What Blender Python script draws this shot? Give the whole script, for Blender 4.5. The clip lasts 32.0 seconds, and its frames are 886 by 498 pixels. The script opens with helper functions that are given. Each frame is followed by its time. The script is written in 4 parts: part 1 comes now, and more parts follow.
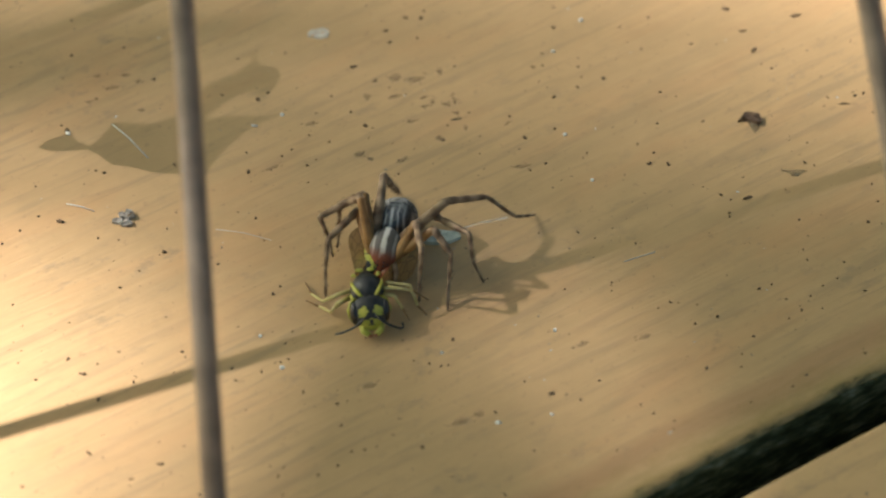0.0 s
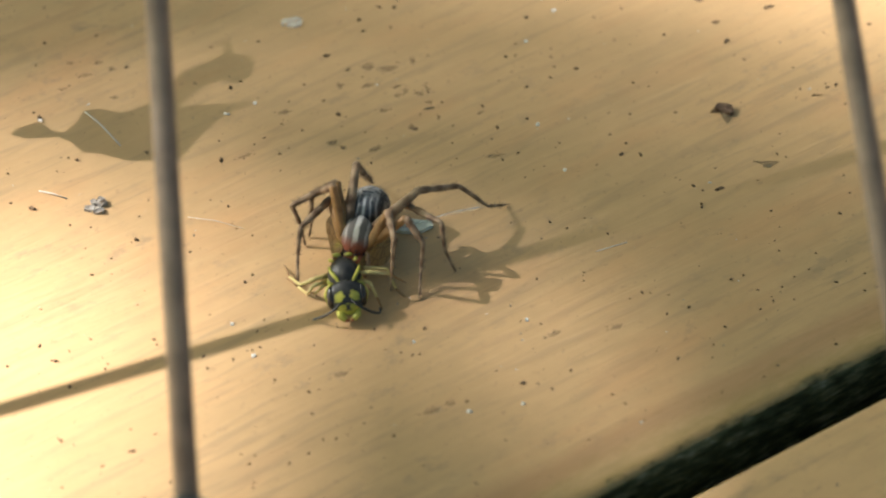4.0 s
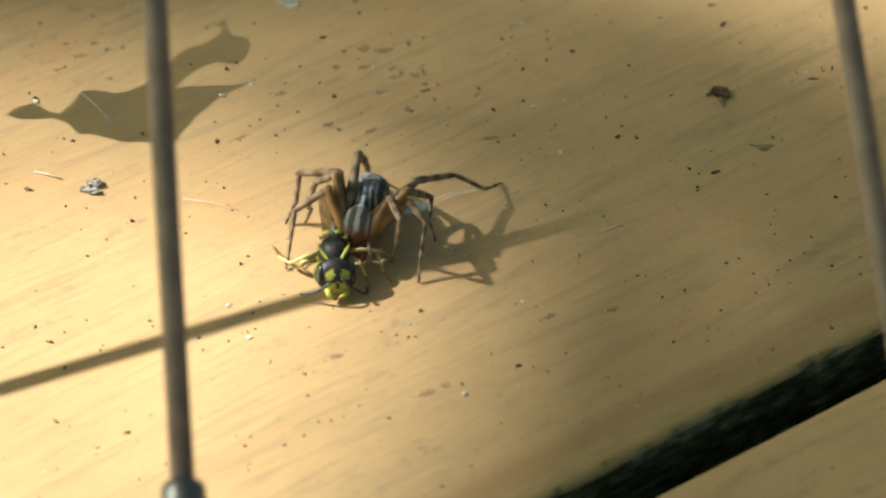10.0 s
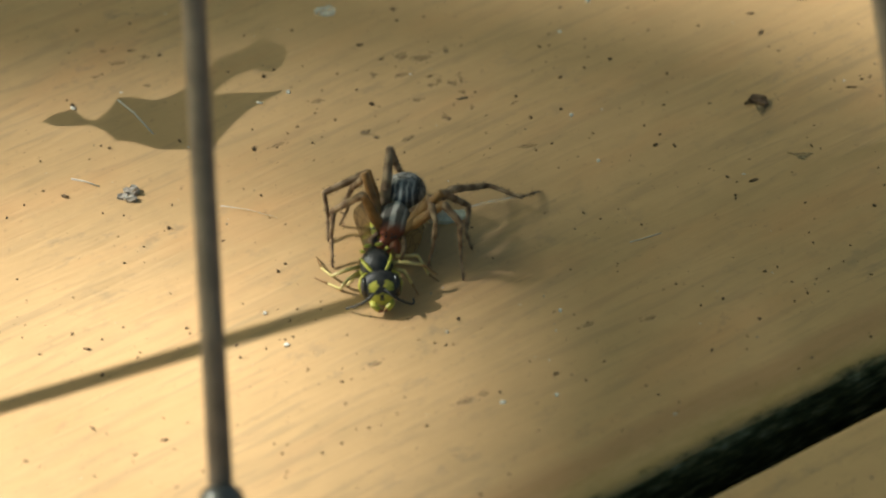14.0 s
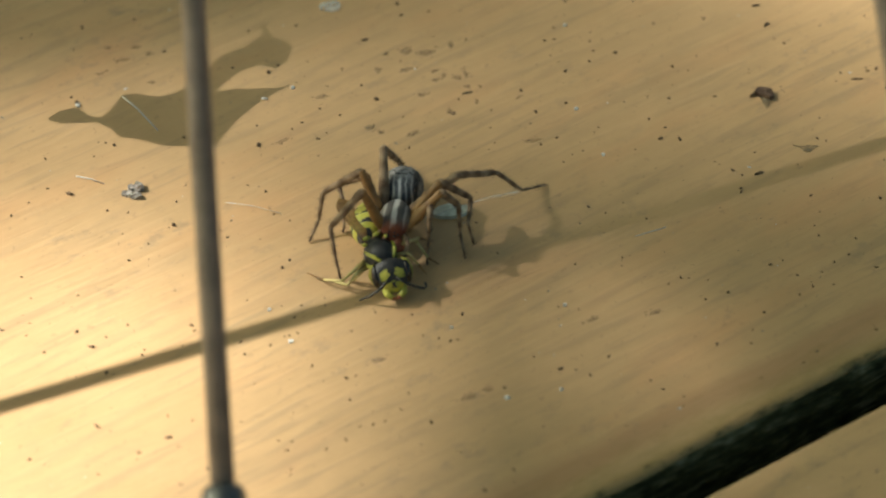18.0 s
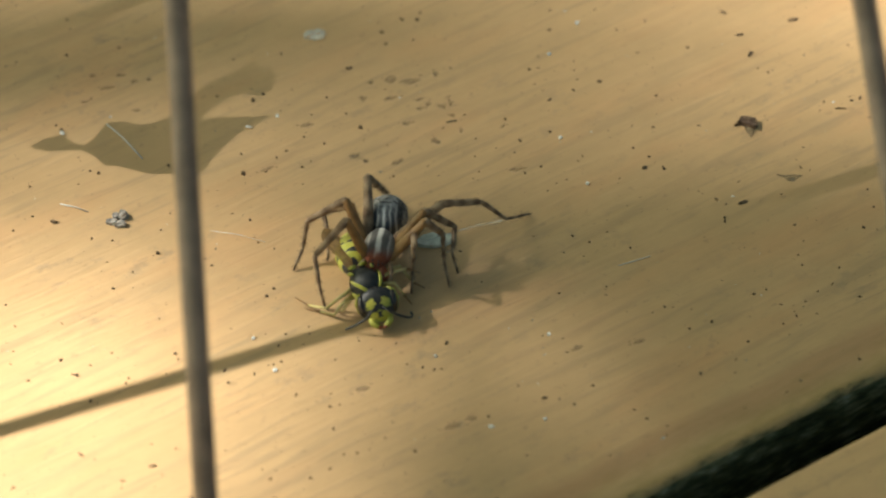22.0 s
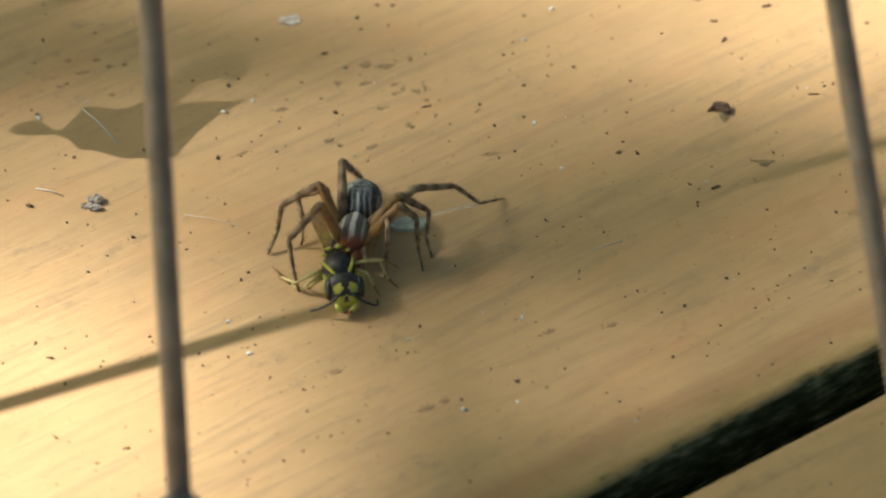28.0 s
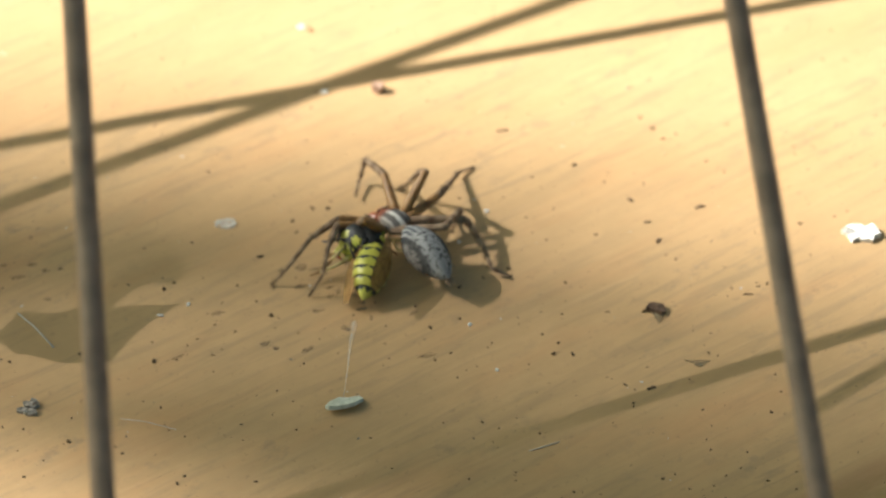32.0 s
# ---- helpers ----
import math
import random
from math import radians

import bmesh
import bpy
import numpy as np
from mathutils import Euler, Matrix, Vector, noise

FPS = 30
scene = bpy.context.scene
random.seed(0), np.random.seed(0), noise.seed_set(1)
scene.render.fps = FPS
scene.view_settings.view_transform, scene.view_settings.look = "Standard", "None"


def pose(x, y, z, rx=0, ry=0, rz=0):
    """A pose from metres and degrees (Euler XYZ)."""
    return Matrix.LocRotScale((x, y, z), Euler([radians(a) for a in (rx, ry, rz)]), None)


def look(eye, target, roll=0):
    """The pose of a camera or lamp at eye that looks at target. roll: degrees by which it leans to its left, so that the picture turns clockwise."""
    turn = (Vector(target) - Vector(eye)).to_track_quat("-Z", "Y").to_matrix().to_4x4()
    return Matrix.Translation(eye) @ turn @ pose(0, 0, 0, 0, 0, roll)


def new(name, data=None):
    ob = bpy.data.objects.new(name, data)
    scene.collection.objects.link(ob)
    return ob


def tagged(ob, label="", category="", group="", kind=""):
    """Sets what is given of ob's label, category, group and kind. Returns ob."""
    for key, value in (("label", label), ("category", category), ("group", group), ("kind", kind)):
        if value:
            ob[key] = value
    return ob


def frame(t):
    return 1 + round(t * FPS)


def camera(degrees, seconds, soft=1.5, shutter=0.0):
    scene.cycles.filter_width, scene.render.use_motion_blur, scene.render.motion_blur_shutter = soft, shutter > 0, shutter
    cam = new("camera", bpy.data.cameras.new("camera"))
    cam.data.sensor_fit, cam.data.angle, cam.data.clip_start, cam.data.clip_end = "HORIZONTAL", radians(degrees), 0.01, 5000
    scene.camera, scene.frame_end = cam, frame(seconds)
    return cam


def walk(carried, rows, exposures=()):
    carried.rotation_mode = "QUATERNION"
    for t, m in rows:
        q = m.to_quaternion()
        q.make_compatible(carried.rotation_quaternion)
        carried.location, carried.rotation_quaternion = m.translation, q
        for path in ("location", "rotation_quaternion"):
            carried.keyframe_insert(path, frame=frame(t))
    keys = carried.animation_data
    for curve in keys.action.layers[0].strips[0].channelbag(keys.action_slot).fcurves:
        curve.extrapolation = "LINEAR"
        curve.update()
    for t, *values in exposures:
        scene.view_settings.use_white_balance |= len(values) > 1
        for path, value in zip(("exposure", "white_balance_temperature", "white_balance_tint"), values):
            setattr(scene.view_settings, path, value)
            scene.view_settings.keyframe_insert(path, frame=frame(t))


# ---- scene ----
# ---- camera and its way ----
cam = camera(14.0, 32.0, soft=2.1, shutter=0.4)
cam.data.dof.use_dof, cam.data.dof.focus_distance, cam.data.dof.aperture_fstop = True, 0.358, 25.0
MM = 0.001
# seconds; eye in millimetres; yaw, pitch and roll in degrees
PATH = [
    (0, 1.57, -250.45, 252.54, 1.054, -45.020, -1.188), (0.5, 1.35, -250.20, 252.57, 0.750, -45.144, -0.929),
    (1, 1.27, -250.45, 252.64, 0.778, -45.713, -0.896), (1.5, 2.23, -249.71, 252.62, 0.858, -45.485, -1.079),
    (2, 1.82, -249.72, 252.65, 0.844, -45.473, -1.124), (2.5, 1.95, -250.54, 251.99, 0.269, -45.052, -0.574),
    (3, 1.82, -250.64, 252.25, 0.556, -45.052, -0.698), (3.5, 2.17, -250.05, 252.81, 0.553, -45.451, -0.549),
    (4, 1.26, -250.83, 252.38, 0.360, -45.137, -0.385), (4.5, 1.71, -250.32, 252.27, 0.870, -45.469, -0.788),
    (6.5, 0.65, -249.69, 251.72, 0.507, -45.658, -0.674), (7, 0.64, -250.31, 251.65, 0.543, -45.459, -0.658),
    (7.5, 0.04, -249.76, 251.96, 0.272, -45.412, -0.205), (8, -0.29, -249.40, 251.85, 0.375, -45.445, -0.256),
    (8.5, -0.15, -249.06, 252.05, 0.019, -45.643, -0.063), (9, 0.70, -249.26, 252.64, 0.263, -45.501, -0.396),
    (9.5, 0.35, -250.28, 252.44, 0.382, -45.065, -0.364), (10, 0.68, -250.56, 252.58, 0.131, -45.472, -0.012),
    (10.5, 0.07, -250.09, 252.63, -0.051, -45.569, 0.431), (11, -0.29, -249.97, 252.24, 0.190, -45.132, 0.158),
    (11.5, -0.01, -249.89, 252.14, 0.904, -45.315, -0.559), (12, 0.45, -249.83, 253.13, 0.951, -44.924, -0.521),
    (12.5, -0.47, -250.18, 252.14, 0.827, -44.683, -0.439), (13, 0.16, -251.25, 252.10, 0.830, -44.808, -0.437),
    (13.5, -0.66, -250.79, 251.68, 0.710, -45.203, -0.292), (15.5, 0.90, -250.11, 251.97, 0.832, -45.308, -0.589),
    (16, 0.53, -251.19, 252.44, 0.505, -44.876, -0.238), (16.5, 1.03, -250.54, 251.93, 0.746, -45.536, -0.347),
    (17, 0.97, -249.93, 251.94, 0.744, -45.471, -0.399), (17.5, 1.59, -249.60, 252.11, 1.535, -45.606, -1.127),
    (18, 2.26, -249.44, 251.91, 1.456, -45.469, -1.204), (18.5, 1.92, -250.09, 252.49, 1.345, -45.204, -1.111),
    (19, 2.20, -249.94, 251.97, 1.059, -45.124, -0.848), (19.5, 1.57, -251.04, 252.42, 0.898, -45.076, -0.711),
    (20, 2.16, -251.60, 251.17, 0.915, -44.952, -0.766), (20.5, 1.45, -250.79, 252.75, 1.017, -45.215, -0.572),
    (21, 1.44, -249.75, 252.74, 1.126, -45.353, -0.762), (21.5, 1.74, -250.46, 252.26, 0.846, -44.974, -0.768),
    (22, 2.25, -249.21, 252.63, 1.085, -45.125, -0.837), (22.5, 2.26, -250.30, 252.09, 0.951, -45.224, -0.757),
    (23, 2.09, -250.54, 251.31, 0.820, -45.111, -0.587), (23.5, 1.79, -250.57, 252.03, 0.800, -45.175, -0.518),
    (24, 1.29, -250.12, 251.93, 1.092, -45.306, -0.661), (24.5, 1.92, -250.14, 252.62, 2.063, -45.995, -1.436),
    (25, 2.71, -250.24, 252.10, 1.089, -45.344, -0.773), (25.5, 1.92, -250.58, 251.91, 0.206, -45.381, -0.008),
    (27.5, 3.53, -250.54, 253.37, 1.239, -45.513, -0.903), (28, 3.62, -251.02, 252.78, 0.807, -45.190, -0.576),
    (28.5, 4.22, -251.48, 253.16, 1.141, -45.298, -0.862), (29, 3.86, -251.23, 252.78, 1.048, -45.163, -0.763),
    (29.5, 3.72, -251.46, 252.61, 0.648, -45.006, -0.301), (30, 3.65, -251.24, 253.17, 0.708, -45.162, -0.371),
    (30.5, 2.50, -250.36, 252.87, 0.317, -44.348, -0.043), (31, 3.87, -251.00, 253.83, -0.758, -41.950, 0.213),
    (31.5, 3.89, -252.00, 254.13, -0.403, -41.681, -0.103), (32, 3.70, -251.18, 253.25, -0.603, -42.022, 0.051),
]


def sight(x, y, z, yaw, pitch, roll):
    return pose(x * MM, y * MM, z * MM) @ pose(0, 0, 0, 0, 0, yaw) @ pose(0, 0, 0, 90 + pitch) @ pose(0, 0, 0, 0, 0, roll)


walk(cam, [(t, sight(*row)) for t, *row in PATH], exposures=[(t, e, warm, tint) for t, e, warm, tint in ((0, 1.76, 6300, 8), (2, 1.83, 6300, 8), (4, 1.89, 6300, 8), (6.5, 1.70, 6400, 0), (8, 1.48, 6400, -3), (10, 1.38, 6400, -4), (13, 1.18, 6450, -3), (17, 1.35, 6500, 0), (20, 1.50, 6500, 1), (25, 1.56, 6500, 1), (28, 1.50, 6450, 4), (30.3, 1.55, 6350, 5), (31, 1.57, 6150, 6), (32, 1.45, 6300, 4))])

# ---- daylight ----
FALL = Vector((1.3, -0.3, -1.0))          # the way the sunlight falls, per unit of height
world = bpy.data.worlds.new("daylight")
scene.world = world
world.use_nodes = True
sky = world.node_tree.nodes.new("ShaderNodeTexSky")
sky.sky_type, sky.sun_disc = "NISHITA", False
sky.air_density, sky.dust_density, sky.ozone_density = 0.55, 3.0, 0.2
sky.sun_elevation = math.atan2(1.0, math.hypot(FALL.x, FALL.y))
sky.sun_rotation = math.atan2(-FALL.x, -FALL.y)
back = world.node_tree.nodes["Background"]
back.inputs["Strength"].default_value = 0.05
foliage = world.node_tree.nodes.new("ShaderNodeMix")            # skylight tinged green by the foliage around
foliage.data_type, foliage.blend_type = "RGBA", "MULTIPLY"
foliage.inputs[0].default_value, foliage.inputs[7].default_value = 1.0, (0.82, 0.92, 0.73, 1)
world.node_tree.links.new(sky.outputs["Color"], foliage.inputs[6])
world.node_tree.links.new(foliage.outputs[2], back.inputs["Color"])
sun = new("sun", bpy.data.lights.new("sun", "SUN"))
sun.data.energy, sun.data.angle, sun.data.color = 5.0, radians(0.53), (1.0, 0.925, 0.94)
sun.matrix_world = look(-FALL, (0, 0, 0))


# ---- materials ----
class Shade:
    """A small builder of node materials."""

    def __init__(self, name, rough=0.6, metal=0.0, spec=0.4):
        self.mat = bpy.data.materials.new(name)
        self.mat.use_nodes = True
        self.tree = self.mat.node_tree
        self.bsdf = self.tree.nodes["Principled BSDF"]
        self.bsdf.inputs["Roughness"].default_value = rough
        self.bsdf.inputs["Metallic"].default_value = metal
        self.bsdf.inputs["Specular IOR Level"].default_value = spec
        self.coords = self.node("ShaderNodeTexCoord").outputs["Object"]

    def node(self, kind):
        return self.tree.nodes.new(kind)

    def link(self, a, b):
        self.tree.links.new(a, b)

    def scaled(self, s, shift=(0, 0, 0), source=None):
        m = self.node("ShaderNodeMapping")
        m.inputs["Scale"].default_value = s
        m.inputs["Location"].default_value = shift
        self.link(source or self.coords, m.inputs["Vector"])
        return m.outputs["Vector"]

    def noise(self, s, scale=1.0, detail=4.0, rough=0.55, shift=(0, 0, 0), twist=0.0):
        n = self.node("ShaderNodeTexNoise")
        n.inputs["Scale"].default_value, n.inputs["Detail"].default_value = scale, detail
        n.inputs["Roughness"].default_value, n.inputs["Distortion"].default_value = rough, twist
        self.link(self.scaled(s, shift), n.inputs["Vector"])
        return n.outputs["Fac"]

    def ramp(self, fac, *stops):
        r = self.node("ShaderNodeValToRGB")
        while len(r.color_ramp.elements) < len(stops):
            r.color_ramp.elements.new(0.5)
        for e, (at, c) in zip(r.color_ramp.elements, stops):
            e.position = at
            e.color = (c, c, c, 1) if isinstance(c, (int, float)) else (*c, 1)
        self.link(fac, r.inputs["Fac"])
        return r.outputs["Color"]

    def mix(self, fac, a, b, blend="MIX"):
        m = self.node("ShaderNodeMix")
        m.data_type, m.blend_type = "RGBA", blend
        if isinstance(fac, (int, float)):
            m.inputs[0].default_value = fac
        else:
            self.link(fac, m.inputs[0])
        for slot, v in ((m.inputs[6], a), (m.inputs[7], b)):
            if isinstance(v, tuple):
                slot.default_value = (*v, 1)
            else:
                self.link(v, slot)
        return m.outputs[2]

    def maths(self, op, a, b=0.0, c=0.0):
        m = self.node("ShaderNodeMath")
        m.operation = op
        for slot, v in zip(m.inputs, (a, b, c)):
            if isinstance(v, (int, float)):
                slot.default_value = v
            else:
                self.link(v, slot)
        return m.outputs[0]

    def axis(self, n):
        s = self.node("ShaderNodeSeparateXYZ")
        self.link(self.coords, s.inputs[0])
        return s.outputs[n]

    def islands(self):
        return self.node("ShaderNodeNewGeometry").outputs["Random Per Island"]

    def colour(self, c):
        if isinstance(c, tuple):
            self.bsdf.inputs["Base Color"].default_value = (*c, 1)
        else:
            self.link(c, self.bsdf.inputs["Base Color"])
        return self

    def rough(self, fac):
        self.link(fac, self.bsdf.inputs["Roughness"])
        return self

    def bump(self, height, depth, strength=1.0):
        b = self.node("ShaderNodeBump")
        b.inputs["Strength"].default_value, b.inputs["Distance"].default_value = strength, depth
        self.link(height, b.inputs["Height"])
        self.link(b.outputs["Normal"], self.bsdf.inputs["Normal"])
        return self


def painted_wood():
    """Old beige paint on grained wood: short grey streaks along the board, blotches, smears and fine dirt."""
    s = Shade("beige_painted_wood", rough=0.5, spec=0.3)
    broad = s.noise((14, 45, 20), detail=4)
    base = s.mix(broad, (0.53, 0.334, 0.153), (0.62, 0.403, 0.20))
    mottle = s.noise((190, 260, 200), detail=5, rough=0.7, shift=(0.9, 0.6, 0))
    base = s.mix(s.ramp(mottle, (0.35, 0.0), (0.65, 0.4)), base, (0.45, 0.30, 0.14))
    streak = s.noise((80, 900, 90), detail=3, rough=0.55, twist=0.35)
    patch = s.noise((36, 60, 30), detail=4, rough=0.6, shift=(0.3, 0.1, 0))
    mask = s.maths("MULTIPLY", s.ramp(streak, (0.51, 0.0), (0.63, 1.0)), s.ramp(patch, (0.38, 0.15), (0.58, 1.0)))
    base = s.mix(s.maths("MULTIPLY", mask, 0.30), base, (0.25, 0.195, 0.11))
    long = s.noise((22, 210, 60), detail=3, shift=(0.1, 0.7, 0), twist=0.3)
    base = s.mix(s.maths("MULTIPLY", s.ramp(long, (0.50, 0.0), (0.66, 1.0)), 0.17), base, (0.28, 0.205, 0.11))
    warm = s.noise((40, 120, 60), detail=4, shift=(0.7, 0.4, 0))
    base = s.mix(s.maths("MULTIPLY", s.ramp(warm, (0.50, 0.0), (0.75, 1.0)), 0.4), base, (0.64, 0.33, 0.14))
    smear = s.noise((260, 420, 260), detail=5, rough=0.72, shift=(0.2, 0.9, 0))
    where = s.noise((45, 60, 45), detail=3, shift=(0.8, 0.3, 0))
    base = s.mix(s.maths("MULTIPLY", s.maths("MULTIPLY", s.ramp(smear, (0.54, 0.0), (0.66, 1.0)), s.ramp(where, (0.46, 0.05), (0.60, 1.0))), 0.38), base, (0.24, 0.195, 0.125))
    fleck = s.noise((900, 1100, 900), detail=3)
    base = s.mix(s.maths("MULTIPLY", s.ramp(fleck, (0.63, 0.0), (0.72, 1.0)), 0.22), base, (0.17, 0.115, 0.065))
    ragged = s.noise((170, 520, 300), detail=6, rough=0.75, shift=(0.5, 0, 0))
    creep = s.maths("ADD", s.maths("MULTIPLY", s.axis(1), 1000.0), s.maths("MULTIPLY", s.maths("SUBTRACT", ragged, 0.5), 15.0))
    creep = s.maths("MULTIPLY", s.maths("SUBTRACT", creep, 67.8), 0.1)
    base = s.mix(s.maths("MULTIPLY", s.ramp(creep, (0.0, 0.0), (0.42, 1.0)), 0.6), base, (0.34, 0.23, 0.075))
    moss = s.noise((330, 1200, 500), detail=5, rough=0.7, shift=(0.4, 0.2, 0))
    band = s.maths("ADD", s.maths("MULTIPLY", s.axis(1), 1000.0), s.maths("MULTIPLY", s.maths("SUBTRACT", s.noise((30, 90, 60), detail=3), 0.5), 6.0))
    band = s.maths("MULTIPLY", s.maths("SUBTRACT", band, 65.5), 0.1)
    base = s.mix(s.ramp(band, (0.05, 0.0), (0.22, 0.5), (0.38, 0.45), (0.52, 0.0)), base, (0.36, 0.20, 0.095))
    base = s.mix(s.ramp(creep, (0.44, 0.0), (0.56, 0.7), (0.70, 1.0)), base, s.ramp(moss, (0.40, (0.042, 0.038, 0.016)), (0.51, (0.13, 0.112, 0.045)), (0.61, (0.38, 0.29, 0.12))))
    s.colour(base)
    s.rough(s.ramp(streak, (0.35, 0.42), (0.75, 0.62)))
    fine = s.noise((70, 700, 200), detail=4)
    return s.bump(s.maths("ADD", streak, s.maths("MULTIPLY", fine, 0.15)), 0.0003, 0.25).mat


def algae_wood():
    s = Shade("black_algae_on_wood", rough=0.9, spec=0.05)
    n = s.noise((300, 1100, 1100), detail=6, rough=0.7)
    s.colour(s.ramp(n, (0.36, (0.05, 0.05, 0.025)), (0.50, (0.125, 0.128, 0.06)), (0.60, (0.30, 0.28, 0.15)), (0.70, (0.55, 0.50, 0.35))))
    return s.bump(n, 0.0014).mat


def plain(name, c1, c2, scale=600, rough=0.6, metal=0.0, spec=0.4, depth=0.0, low=0.35, high=0.7):
    s = Shade(name, rough, metal, spec)
    n = s.noise((scale, scale, scale), detail=4)
    s.colour(s.ramp(n, (low, c1), (high, c2)))
    if depth:
        s.bump(n, depth)
    return s.mat


def leg_skin():
    """Brown spider leg with darker rings."""
    s = Shade("ringed_brown_chitin", rough=0.75, spec=0.2)
    n = s.noise((1100, 700, 1100), detail=5, rough=0.7)
    ring = s.maths("SINE", s.maths("MULTIPLY", s.axis(1), 3300.0))
    ring = s.ramp(s.maths("ADD", s.maths("MULTIPLY", ring, 0.13), n), (0.34, 0.0), (0.70, 1.0))
    s.colour(s.mix(ring, (0.35, 0.25, 0.158), (0.145, 0.09, 0.055)))
    return s.bump(n, 0.0001).mat


def abdomen_skin():
    """Grey spider abdomen: black with pale stripes in front, pale and speckled behind, a dark band along each flank."""
    s = Shade("grey_hairy_abdomen", rough=0.8, spec=0.2)
    speck = s.noise((2400, 2400, 2400), detail=3)
    side = s.maths("ABSOLUTE", s.maths("ADD", s.axis(0), s.maths("MULTIPLY", s.maths("SUBTRACT", s.noise((500, 500, 500)), 0.5), 0.0008)))
    side = s.maths("MULTIPLY", side, 500.0)
    front = s.ramp(side, (0.03, (0.40, 0.41, 0.40)), (0.10, (0.075, 0.082, 0.092)), (0.24, (0.08, 0.087, 0.097)), (0.31, (0.46, 0.46, 0.43)), (0.38, (0.075, 0.08, 0.09)), (0.52, (0.08, 0.085, 0.092)),
                   (0.59, (0.46, 0.45, 0.42)), (0.67, (0.07, 0.072, 0.078)), (0.82, (0.05, 0.048, 0.046)), (0.90, (0.40, 0.37, 0.33)))
    rear = s.ramp(side, (0.05, (0.30, 0.295, 0.285)), (0.30, (0.37, 0.36, 0.345)), (0.55, (0.31, 0.305, 0.295)), (0.66, (0.085, 0.083, 0.08)), (0.82, (0.07, 0.067, 0.063)), (0.92, (0.22, 0.20, 0.18)))
    rear = s.mix(s.ramp(speck, (0.51, 0.0), (0.60, 0.85)), rear, (0.04, 0.036, 0.036))
    where = s.maths("ADD", s.maths("MULTIPLY", s.axis(1), 1000.0), s.maths("MULTIPLY", s.maths("SUBTRACT", s.noise((900, 900, 900)), 0.5), 1.6))
    s.colour(s.mix(s.ramp(s.maths("MULTIPLY", where, 0.1), (0.15, 0.0), (0.28, 1.0)), front, rear))
    return s.bump(speck, 0.00012).mat


def carapace_skin():
    s = Shade("striped_grey_carapace", rough=0.7, spec=0.25)
    n = s.noise((1200, 1200, 1200), detail=3)
    side = s.maths("ADD", s.maths("MULTIPLY", s.maths("ABSOLUTE", s.axis(0)), 700.0), s.maths("MULTIPLY", s.maths("SUBTRACT", n, 0.5), 0.25))
    skin = s.ramp(side, (0.13, (0.55, 0.52, 0.47)), (0.24, (0.10, 0.088, 0.078)), (0.60, (0.11, 0.10, 0.09)), (0.70, (0.38, 0.35, 0.31)), (0.86, (0.17, 0.15, 0.125)))
    face = s.ramp(s.maths("ADD", s.maths("MULTIPLY", s.axis(1), 200.0), s.maths("MULTIPLY", n, 0.2)), (0.56, 0.0), (0.76, 1.0))
    s.colour(s.mix(face, skin, (0.185, 0.052, 0.024)))
    return s.bump(n, 0.00008).mat


def veil_skin(name, c, alpha):
    s = Shade(name, rough=0.6, spec=0.3)
    n = s.noise((900, 900, 900), detail=4)
    s.colour(c)
    s.link(s.ramp(n, (0.35, alpha * 0.4), (0.65, alpha)), s.bsdf.inputs["Alpha"])
    return s.mat


def ball(centre, radii, bm=None, u=12, v=9):
    """An ellipsoid, in millimetres."""
    bm = bm or bmesh.new()
    made = bmesh.ops.create_uvsphere(bm, u_segments=u, v_segments=v, radius=1.0)["verts"]
    for w in made:
        w.co = Vector((w.co.x * radii[0] + centre[0], w.co.y * radii[1] + centre[1], w.co.z * radii[2] + centre[2]))
    return bm


def wing_skin():
    s = Shade("smoky_amber_wing", rough=0.6, spec=0.2)
    vein = s.node("ShaderNodeTexVoronoi")
    vein.feature = "DISTANCE_TO_EDGE"
    vein.inputs["Scale"].default_value = 1.0
    s.link(s.scaled((1500, 600, 1500)), vein.inputs["Vector"])
    line = s.ramp(vein.outputs["Distance"], (0.02, 1.0), (0.06, 0.0))
    s.colour(s.mix(line, (0.34, 0.195, 0.065), (0.20, 0.11, 0.04)))
    s.bsdf.inputs["Alpha"].default_value = 0.78
    return s.mat


PAINT, ALGAE = painted_wood(), algae_wood()
SOIL = plain("dark_damp_soil", (0.012, 0.010, 0.007), (0.05, 0.04, 0.028), 60, 0.95, spec=0.1, depth=0.006)
STEEL = plain("dull_grey_brown_wire", (0.175, 0.138, 0.108), (0.295, 0.236, 0.184), 260, 0.62, spec=0.3, depth=0.00005)
FERRULE = plain("dark_oxidised_metal", (0.06, 0.06, 0.058), (0.20, 0.198, 0.19), 300, 0.34, metal=0.7, spec=0.4, depth=0.00006)
LEG, ABDOMEN, CARAPACE, WING = leg_skin(), abdomen_skin(), carapace_skin(), wing_skin()
JAW = plain("glossy_red_brown_chitin", (0.20, 0.045, 0.016), (0.38, 0.11, 0.035), 900, 0.28, spec=0.6)
FEMUR = plain("translucent_amber_chitin", (0.19, 0.096, 0.03), (0.35, 0.195, 0.07), 700, 0.45, spec=0.4)
BLACK = plain("hairy_black_chitin", (0.012, 0.012, 0.012), (0.045, 0.043, 0.038), 1500, 0.5, spec=0.5, depth=0.00008)
EYE = plain("glossy_dark_eye", (0.010, 0.008, 0.006), (0.028, 0.020, 0.014), 1500, 0.22, spec=0.6)
